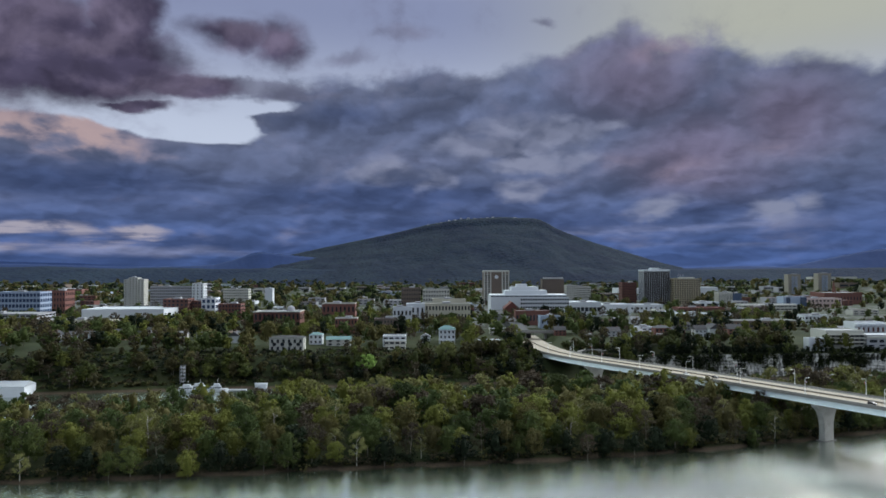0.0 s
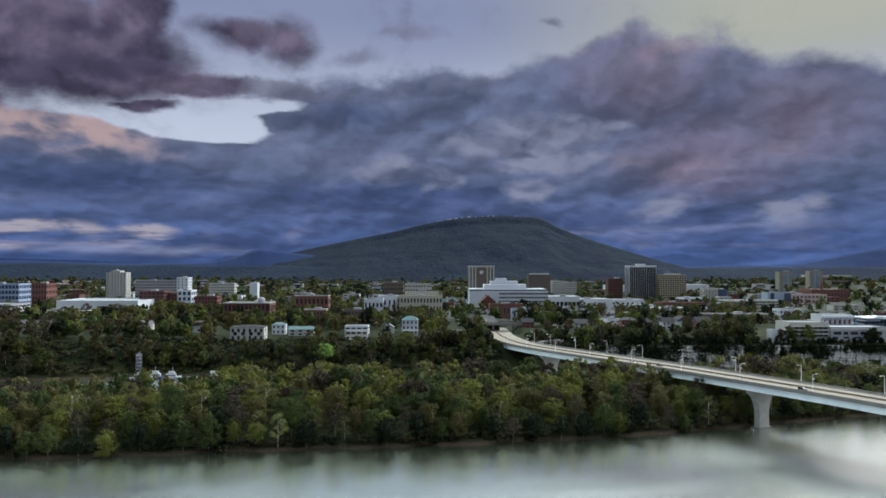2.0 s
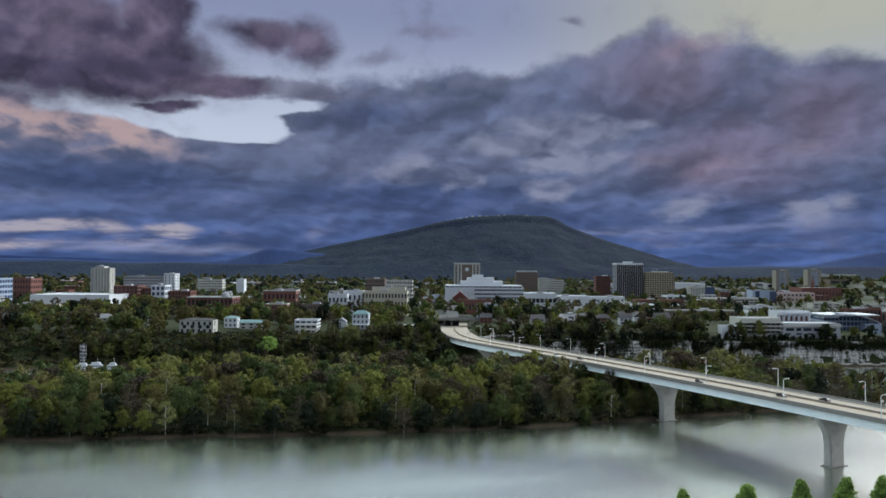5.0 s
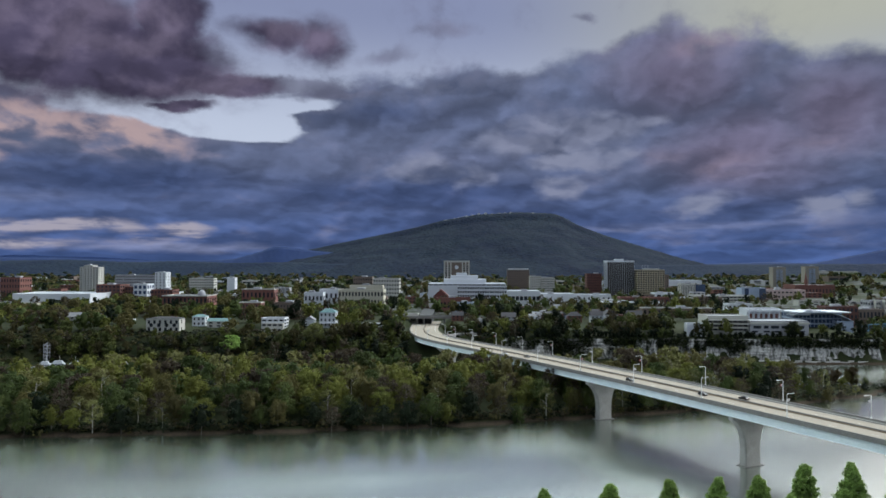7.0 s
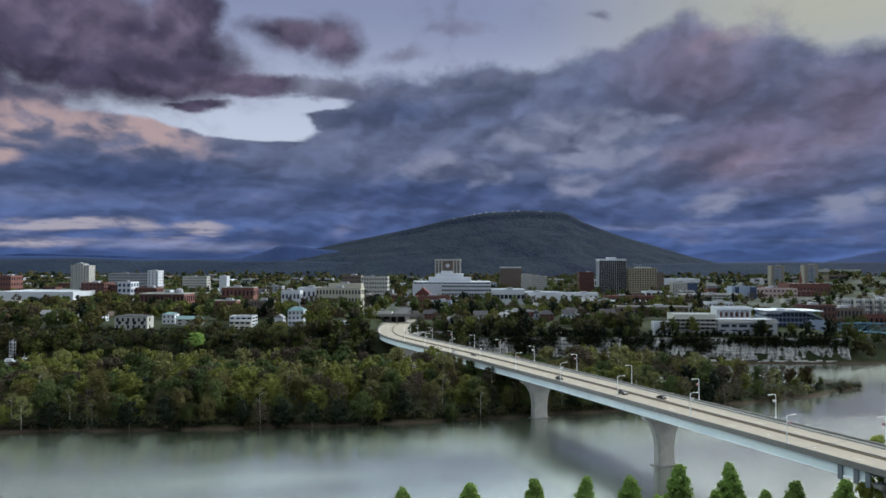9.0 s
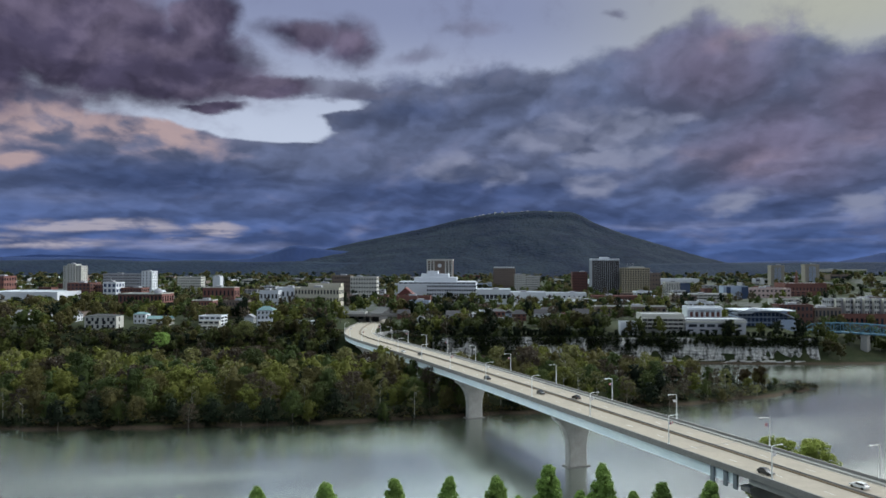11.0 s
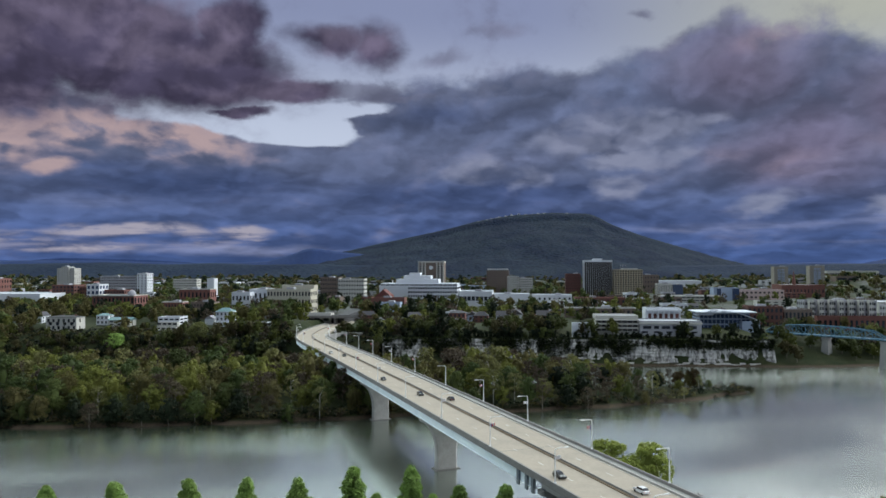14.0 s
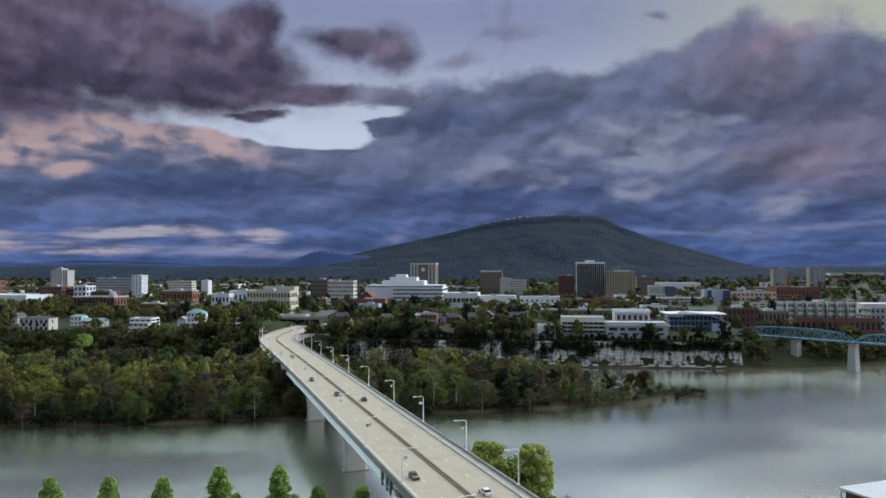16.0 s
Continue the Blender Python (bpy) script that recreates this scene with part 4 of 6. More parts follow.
def tree_proto(name, label, seed, height, r, leaf_mat, bark="bark", shape="round", clumps=36, per=36, leaf=0.55, clear=0.18, category="tree", group="", spread=0.27):
    """A tapered trunk with limbs, and a crown of many leaf sprays; returned standing at the origin."""
    rnd = np.random.default_rng(seed)
    root = thing(name, pose(0, 0, 0), label, category, group)
    tr = Shape()
    bend = [(rnd.normal(0, 0.25), rnd.normal(0, 0.25), height * k / 4 * 0.9) for k in range(5)]
    bend[0] = (0, 0, -0.6)
    for k in range(4):
        tr.tube(bend[k], bend[k + 1], height * 0.017 * (1 - k / 4.6), height * 0.017 * (1 - (k + 1) / 4.6), 6)
    for k in range(9):
        u = rnd.uniform(clear, 0.8)
        w = rnd.uniform(0, 6.28)
        base = np.array([0, 0, height * u])
        tip = base + np.array([np.cos(w) * r * 0.75, np.sin(w) * r * 0.75, height * 0.16 * rnd.uniform(0.5, 1.4)]) * (1.1 - 0.5 * u)
        tr.tube(base, tip, height * 0.007, height * 0.002, 4)
    part("trunk", tr, M[bark], root)
    pts, ways = crown_points(rnd, r, height * clear, height, clumps, per, shape, spread)
    v, f = sprays(pts, leaf, rnd, ways)
    me = bpy.data.meshes.new("crown")
    me.from_pydata(v.tolist(), [], f.tolist())
    me.materials.append(M[leaf_mat])
    part("crown", me, None, root)
    mid, hgt = height * (0.1 * clear + 0.5), height * (1 - clear)
    core = Shape()   # dense core in the leaf colour, added to block light inside the crown
    rings = [(-0.40, 0.28), (-0.2, 0.52), (0.05, 0.58), (0.25, 0.42), (0.38, 0.18)] if shape != "cone" else [(-0.42, 0.5), (-0.25, 0.6), (0.0, 0.42), (0.25, 0.22), (0.42, 0.08)]
    for zz, rr in rings:
        core.v += [(0.8 * rr * r * math.cos(w * 0.9) * rnd.uniform(0.7, 1.15), 0.8 * rr * r * math.sin(w * 0.9) * rnd.uniform(0.7, 1.15), mid + 0.5 * clear * height + zz * hgt) for w in range(7)]
    core.f = [(i * 7 + j, i * 7 + (j + 1) % 7, i * 7 + 7 + (j + 1) % 7, i * 7 + 7 + j) for i in range(4) for j in range(7)] + [tuple(range(28, 35))]
    if leaf_mat not in ("bud", "pale"):
        part("inner_crown", core, M[leaf_mat], root)
    root["used"] = 0
    return root


class Woods:
    """Many trees joined into one mass."""

    def __init__(self):
        self.v, self.n, self.mat, self.count = [], [], [], 0

    def add(self, proto, m):
        for child in proto.children:
            me = child.data
            co = np.empty(len(me.vertices) * 3, np.float32)
            me.vertices.foreach_get("co", co)
            co = np.c_[co.reshape(-1, 3), np.ones(len(me.vertices))] @ np.array(m).T
            loops = np.empty(len(me.loops), np.int32)
            me.loops.foreach_get("vertex_index", loops)
            sizes = np.empty(len(me.polygons), np.int32)
            me.polygons.foreach_get("loop_total", sizes)
            self.v.append(co[:, :3])
            self.n.append((loops + self.count, sizes))
            self.mat.append((me.materials[0], len(sizes)))
            self.count += len(co)

    def done(self, name, label, category):
        me = bpy.data.meshes.new(name)
        co, loops = np.concatenate(self.v), np.concatenate([a for a, _ in self.n])
        sizes = np.concatenate([b for _, b in self.n])
        me.vertices.add(len(co))
        me.vertices.foreach_set("co", co.astype(np.float32).ravel())
        me.loops.add(len(loops))
        me.loops.foreach_set("vertex_index", loops)
        me.polygons.add(len(sizes))
        me.polygons.foreach_set("loop_start", np.concatenate([[0], np.cumsum(sizes)[:-1]]).astype(np.int32))
        slots = {}
        for m, _ in self.mat:
            if m not in slots:
                slots[m] = len(slots)
                me.materials.append(m)
        me.polygons.foreach_set("material_index", np.concatenate([np.full(k, slots[m], np.int32) for m, k in self.mat]))
        me.update(calc_edges=True)
        return tagged(new(name, me), label, category, kind="stuff")


def plant(proto, x, y, scale=1.0, tall=1.0, z=None, woods=None):
    z = zland(x, y) if z is None else z
    if woods is not None and proto["used"]:
        woods.add(proto, pose(x, y, z, 0, 0, rng.uniform(0, 360)) @ Matrix.Diagonal((scale, scale, scale * tall, 1)))
        return None
    m = pose(x, y, z, 0, 0, rng.uniform(0, 360)) @ Matrix.Diagonal((scale, scale, scale * tall, 1))
    if not proto["used"]:
        proto["used"] = 1
        proto.matrix_basis = m
        return proto
    return copy_thing_at(proto, m)


def copy_thing_at(proto, m):
    kept = proto.matrix_basis.copy()
    proto.matrix_basis = Matrix.Identity(4)
    ob = copy_thing(proto, m)
    proto.matrix_basis = kept
    return ob


G1, G2, G3 = "trees on the island", "trees on the far bank and in town", "young trees along the near bank"
isle_kinds = [
    (tree_proto("tree", "fresh green broadleaf tree in the island woods", 1, 19, 7.2, "fresh", clumps=52, per=68, leaf=0.29, group=G1), 19),
    (tree_proto("tree", "mid-green broadleaf tree in the island woods", 2, 20, 7.6, "green", clumps=52, per=68, leaf=0.30, group=G1), 20),
    (tree_proto("tree", "olive-leaved tree in the island woods", 3, 19, 7.0, "olive", clumps=52, per=62, leaf=0.29, group=G1), 22),
    (tree_proto("tree", "brown budding tree in the island woods", 4, 20, 6.4, "bud", clumps=48, per=28, leaf=0.32, group=G1), 20),
    (tree_proto("tree", "pale new-leaved tree in the island woods", 5, 21, 6.6, "pale", bark="pale_bark", clumps=44, per=28, leaf=0.36, clear=0.3, group=G1), 14),
    (tree_proto("tree", "broad green tree in the island woods", 6, 22, 6.2, "green", clumps=46, per=50, leaf=0.35, group=G1), 8),
    (tree_proto("tree", "dark dense tree in the island woods", 8, 18, 7.2, "dark", clumps=36, per=36, leaf=0.5, group=G1), 7),
]
back_kinds = [(tree_proto("tree", "%s tree deep in the island woods" % k, 70 + i, 20, 7.4, k, clumps=30, per=20, leaf=0.66, group=G1), w)
              for i, (k, w) in enumerate((("fresh", 22), ("green", 18), ("olive", 24), ("bud", 16), ("pale", 18)))]
town_kinds = [
    (tree_proto("tree", "green broadleaf tree among the town's houses", 11, 14, 5.5, "green", clumps=26, per=24, leaf=0.62, group=G2), 26),
    (tree_proto("tree", "fresh green tree among the town's houses", 12, 12, 4.8, "fresh", clumps=20, per=18, leaf=0.6, group=G2), 18),
    (tree_proto("tree", "dark evergreen tree among the town's houses", 13, 14, 5.0, "dark", clumps=22, per=18, leaf=0.8, group=G2), 13),
    (tree_proto("tree", "olive-leaved tree among the town's houses", 14, 14, 5.4, "olive", clumps=26, per=24, leaf=0.6, group=G2), 22),
    (tree_proto("tree", "brown budding tree among the town's houses", 15, 14, 5.0, "bud", clumps=26, per=16, leaf=0.55, group=G2), 14),
]


def pick(kinds):
    total = rng.uniform(0, sum(w for _, w in kinds))
    for k, w in kinds:
        total -= w
        if total <= 0:
            return k
    return kinds[0][0]


def clear_of_bridge(x, y, gap=17.0):
    i = int(np.argmin(np.hypot(AXIS[:, 0] - x, AXIS[:, 1] - y)))
    return math.hypot(AXIS[i, 0] - x, AXIS[i, 1] - y) > gap


island_woods, bank_woods = Woods(), Woods()
# the island woods: staggered rows, taller in the middle, low towards the tip and under the bridge
placed = []
row = 0
for depth in (4, 14, 26, 39, 53, 68, 84, 101, 118, 133):
    row += 1
    x = -470.0 + (row % 2) * 5
    while x < 362:
        jx, jy = x + rng.uniform(-3.5, 3.5), 0
        n, s = np.interp(jx, ISLE_X, ISLE_N), np.interp(jx, ISLE_X, ISLE_S)
        jy = n + depth + rng.uniform(-4, 4)
        x += rng.uniform(10.0, 14.5)
        if jy > s - 3:
            continue
        narrow = min(1.0, 0.22 + (371 - jx) / 150)
        under = not clear_of_bridge(jx, jy, 14)
        k = isle_kinds[6][0] if (depth < 6 and rng.random() < 0.2) else pick(isle_kinds if depth < 45 else back_kinds)
        sc = rng.uniform(0.75, 1.08) * (0.72 if depth < 6 else 0.9 if depth < 16 else 1.0) * narrow
        if depth > 45:
            sc *= 0.88 if -340 < jx < -170 else 1.1
        if under:
            sc = min(sc, 0.62)
        plant(k, jx, jy, sc, rng.uniform(0.88, 1.12), woods=None if depth < 20 and jx > -330 else island_woods)

island_woods.done("island_woods", "dense spring woods in mixed greens on the island", "woods")

# a few large trees that stand out
for kind, x, y, h, r, seed, words in (("green", -86, 392, 25, 10, 81, "large round green tree in the island woods"), ("fresh", -12, 366, 21, 9.5, 82, "broad yellow-green tree in the island woods"),
                                      ("young", -124, 572, 15, 8, 83, "bright green domed tree on the far bank"), ("pale", -56, 586, 17, 9, 84, "pale new-leaved tree on the far bank"),
                                      ("olive", 60, 372, 20, 8.5, 85, "round olive tree in the island woods"), ("fresh", -190, 330, 19, 8.5, 86, "round yellow-green tree near the island's shore"),
                                      ("green", 10, 420, 24, 9, 87, "tall dark-green tree in the island woods")):
    plant(tree_proto("tree", words, seed, h, r, kind, clumps=70, per=60, leaf=0.42, group=G1 if y < 500 else G2), x, y)

# the rust-leaved tree near the tip, and low growth on the point
rust = tree_proto("tree", "rusty-leaved tree near the island's tip", 21, 15, 5.6, "rust", group=G1)
plant(rust, 331, 459, 0.85)
plant(rust, 324, 466, 0.7)


def undergrowth(name, label, pts, mats, size, seed):
    """Low shrubs as one mass of leaf sprays."""
    rnd = np.random.default_rng(seed)
    v, f = sprays(np.array(pts), size, rnd)
    me = bpy.data.meshes.new(name)
    me.from_pydata(v.tolist(), [], f.tolist())
    for m in mats:
        me.materials.append(M[m])
    clump = np.repeat(rnd.integers(0, len(mats), len(f) // 24 + 1), 24)[: len(f)]
    me.polygons.foreach_set("material_index", clump.astype(np.int32))
    return tagged(new(name, me), label, "shrubs", kind="stuff")


pts = []
for _ in range(1150):
    jx = rng.uniform(-470, 372)
    n, s = float(np.interp(jx, ISLE_X, ISLE_N)), float(np.interp(jx, ISLE_X, ISLE_S))
    jy = n + abs(rng.gauss(0, 1)) * 5 + 2.2
    if jx > 250 and rng.random() < 0.5:
        jy = rng.uniform(n + 1, s - 1)
    if jy > s:
        continue
    h, r = rng.uniform(1.2, 4.2), rng.uniform(1.2, 3.0)
    z = max(zland(jx, jy), 0.3)
    for _ in range(24):
        a, b = rng.uniform(0, 6.28), math.sqrt(rng.random())
        pts.append((jx + r * b * math.cos(a), jy + r * b * math.sin(a), z + h * rng.random() ** 0.8))
# half the clumps are dark: shade at the woods' foot put into the leaves
undergrowth("undergrowth", "tangled shrubs along the island's shore", pts, ("dark", "olive", "dark", "bud"), 0.5, 31)

# wooded slope of the far bank, and the dark trees that hang over the bluff
for number in range(900):
    jx = rng.uniform(-640, 580)
    up = rng.uniform(2, 70)
    jy = float(np.interp(jx, SOUTH_X, SOUTH_Y)) + up
    if not clear_of_bridge(jx, jy, 19):
        continue
    if 112 < jx < 426 and up < 13:
        continue
    if 262 < jx < 440 and up > 20:
        continue
    if jx > 430 and up < 6:
        continue
    if up > 30 and any(a - 4 < jx < b + 4 for a, b in ((-214, -181), (-116, -90), (-64, -45), (-182, -140), (-416, -388), (-348, -332), (-318, -306), (-294, -278), (-262, -250))) and rng.random() < 0.9:
        continue
    if math.hypot(jx - 72, jy - 596) < 26 or math.hypot(jx - 478, jy - 614) < 12 or math.hypot(jx - 455, jy - 637) < 9:
        continue
    if -330 < jx < -190 and up < 12:
        continue
    plant(pick(town_kinds), jx, jy, rng.uniform(0.8, 1.2) * (0.62 if up > 38 or any(a - 6 < jx < b + 6 for a, b in ((-214, -140), (-116, -90), (-64, -45))) else 1.0), rng.uniform(0.85, 1.15), woods=bank_woods if number > 70 else None)
pts = []
for _ in range(2600):   # scrub that covers the slope between the trees
    jx, up = rng.uniform(-640, 112), rng.uniform(3, 62)
    jy = float(np.interp(jx, SOUTH_X, SOUTH_Y)) + up
    if not clear_of_bridge(jx, jy, 16):
        continue
    z, h, r = zland(jx, jy), rng.uniform(1.0, 3.6), rng.uniform(1.5, 3.4)
    for _ in range(24):
        a, b = rng.uniform(0, 6.28), math.sqrt(rng.random())
        pts.append((jx + r * b * math.cos(a), jy + r * b * math.sin(a), z + h * rng.random() ** 0.8))
undergrowth("hillside_scrub", "dark scrub covering the far bank's slope", pts, ("dark", "green", "dark", "bud", "olive"), 0.75, 35)
hang = tree_proto("tree", "dark ivy-clad tree on the edge of the bluff", 23, 11, 4.2, "dark", shape="round", clumps=24, per=28, leaf=0.55, clear=0.05, group=G2)
hang_green = tree_proto("tree", "green scrub tree on the edge of the bluff", 24, 10, 4.0, "green", clumps=22, per=26, leaf=0.55, clear=0.05, group=G2)
for number, jx in enumerate(np.arange(112, 424, 3.4)):
    jy = float(np.interp(jx, SOUTH_X, SOUTH_Y)) + rng.uniform(9.5, 13)
    if not clear_of_bridge(jx, jy, 18):
        continue
    plant(hang if rng.random() < 0.72 else hang_green, jx + rng.uniform(-1.5, 1.5), jy, rng.uniform(0.55, 0.95) * (0.62 if jx > 258 else 1.0), rng.uniform(0.8, 1.1), z=zland(jx, jy) - rng.uniform(0.2, 0.8), woods=bank_woods if number % 2 else None)
pts = []
for _ in range(1300):   # creepers and scrub that hang down the rock in ragged curtains
    jx = rng.uniform(110, 426)
    bare = noise.noise(Vector((jx * 0.04, 0, 2.0))) + 0.45 * smooth(290, 330, jx) + 0.1
    jy = float(np.interp(jx, SOUTH_X, SOUTH_Y)) + 5.2
    drop = rng.uniform(4, 10) if bare > 0.3 else rng.uniform(8, 20.5)
    for _ in range(26):
        u = rng.random()
        pts.append((jx + rng.gauss(0, 1.3), jy + rng.gauss(0, 0.8) + 0.1 * (20 - drop * u), 21.5 - drop * u))
undergrowth("creeper", "dark creepers hanging down the bluff", pts, ("dark", "dark", "green"), 0.6, 33)

bank_woods.done("bank_woods", "dark woods on the far bank's slope", "woods")

# near bank: a row of young cone-shaped trees, and a round pair beside the bridge
young = [tree_proto("tree", "bright green young cone-shaped tree on the near bank", 41 + i, 18.0, 5.6, "young", shape="cone", clumps=130, per=70, leaf=0.28, clear=0.10, group=G3, spread=0.2) for i in range(3)]
for i, (jx, jy, top) in enumerate([(78, 168, 20.0), (96.5, 174, 21.8), (115.1, 176, 22.6), (132.8, 182, 21.9), (147.7, 186, 20.9), (161, 190, 21.4), (176.2, 194, 22.6), (192.1, 198, 22.8),
                                   (206.9, 188, 21.6), (219.6, 185.5, 22.6), (167, 183, 17.5), (184, 186.5, 18.5), (199.5, 190, 18.0)]):
    z = zland(jx, jy)
    sc = (top - z) / 18.0
    plant(young[i % 3], jx, jy, sc * rng.uniform(0.97, 1.05), 1.0)
pair = tree_proto("tree", "large round fresh green tree beside the bridge", 51, 22, 7.6, "spring", clumps=150, per=80, leaf=0.30, clear=0.12, group=G3, spread=0.2)
for jx, jy, top, w in ((250.5, 221, 25.8, 1.0), (263.5, 225, 24.2, 0.95)):
    z = zland(jx, jy)
    plant(pair, jx, jy, (top - z) / 22.0 * w, 1.0 / w)


# ---------------------------------------------------------------- the town
FOOT = []   # ground taken by buildings: x0, x1, y0, y1


def windows(root, w, depth, h, floors, cols, ww, wh, glass, base=1.2, sides=True, gap=0.0, y0=0.0):
    """Each window a pane of its own, set on the front and, where asked, both ends."""
    step = (h - base - 0.8) / floors
    for f in range(floors):
        z = base + (f + 0.5) * step
        for c in range(cols):
            x = -w / 2 + gap + (c + 0.5) * (w - 2 * gap) / cols
            piece("window", glass, root, x, y0 - 0.02, z, ww * (w - 2 * gap) / cols, 0.12, wh * step)
        if sides:
            n = max(2, round(cols * depth / w * 0.8))
            for c in range(n):
                y = y0 + (c + 0.5) * depth / n
                e = 1 if root.location.x < 100 else -1
                piece("window", glass, root, e * (w / 2 + 0.02), y, z, 0.12, ww * depth / n, wh * step)


def building(label, x0, x1, y, depth, ztop, wall, floors=3, cols=8, ww=0.55, wh=0.5, glass="glass", roof="roof_grey", sides=True, plant_room=True, turn=0.0, name="building", category="building", cornice=None, group=""):
    """A flat-roofed block on its ground: walls with a parapet, a sunk roof, windows one by one."""
    cx, w = (x0 + x1) / 2, x1 - x0
    z0 = min(zland(cx, y), zland(x0, y), zland(x1, y), zland(cx, y + depth)) - 0.3
    h = ztop - z0
    label = label if len(label.split()) > 3 else label + " in the town"
    root = thing(name, pose(cx, y, z0, 0, 0, turn), label, category, group)
    part("wall", Shape().box(0, depth / 2, 0, w, depth, h - 0.9), M[wall], root)
    rim = Shape()
    rim.box(0, 0.2, h - 0.9, w + 0.1, 0.4, 0.9).box(0, depth - 0.2, h - 0.9, w + 0.1, 0.4, 0.9)
    rim.box(-w / 2 + 0.2, depth / 2, h - 0.9, 0.5, depth - 0.8, 0.9).box(w / 2 - 0.2, depth / 2, h - 0.9, 0.5, depth - 0.8, 0.9)
    part("parapet", rim, M[cornice or wall], root)
    part("roof", Shape().box(0, depth / 2, h - 0.9, w - 0.9, depth - 0.9, 0.12), M[roof], root)
    if plant_room:
        part("roof_unit", Shape().box(w * rng.uniform(-0.2, 0.2), depth * 0.5, h - 0.8, min(w * 0.3, 9), min(depth * 0.35, 7), 2.6), M["grey"], root)
    if floors:
        windows(root, w, depth, h, floors, cols, ww, wh, glass, sides=sides)
    FOOT.append((x0 - 3, x1 + 3, y - 4, y + depth + 4))
    return root, h, w


def house(label, x, y, w, d, h, wall, roof, pitch=3.2, turn=0.0, kind="gable", floors=2, cols=3, porch=False, group="houses in town", ztop=None):
    z0 = min(zland(x, y), zland(x - w / 2, y - d / 2), zland(x + w / 2, y - d / 2)) - 0.4
    if ztop:
        h = ztop - z0 - pitch
    label = label if len(label.split()) > 3 else label + " in the town"
    root = thing("house", pose(x, y, z0, 0, 0, turn), label, "house", group)
    part("wall", Shape().box(0, 0, 0, w, d, h), M[wall], root)
    r = Shape()
    (r.gable if kind == "gable" else r.hip)(0, 0, h, w, d, pitch)
    part("roof", r, M[roof], root)
    if kind == "gable":
        part("gable_wall", Shape().prism([(-d / 2, 0), (d / 2, 0), (0, pitch * 0.92)], -w / 2, w / 2), M[wall], root).matrix_basis = pose(0, 0, h, 0, 0, 90)
    part("chimney", Shape().box(w * 0.3, d * 0.1, h + 0.3, 0.9, 0.9, pitch + 0.6), M["brick"], root)
    step = (h - 0.6) / floors
    for f in range(floors):
        for c in range(cols):
            piece("window", "glass", root, -w / 2 + (c + 0.5) * w / cols, -d / 2 - 0.02, 0.7 + (f + 0.5) * step, 0.42 * w / cols, 0.12, step * 0.5)
        for e in (1 if x < 100 else -1,):
            piece("window", "glass", root, e * (w / 2 + 0.02), -d * 0.1, 0.7 + (f + 0.5) * step, 0.12, 1.4, step * 0.5)
    if porch:
        part("porch_roof", Shape().box(0, -d / 2 - 1.2, step, w * 0.9, 2.6, 0.3), M["white"], root)
        for c in range(5):
            part("porch_post", Shape().box(-w * 0.42 + c * w * 0.21, -d / 2 - 2.2, 0, 0.3, 0.3, step), M["white"], root)
    FOOT.append((x - w / 2 - 2, x + w / 2 + 2, y - d / 2 - 3, y + d / 2 + 2))
    return root


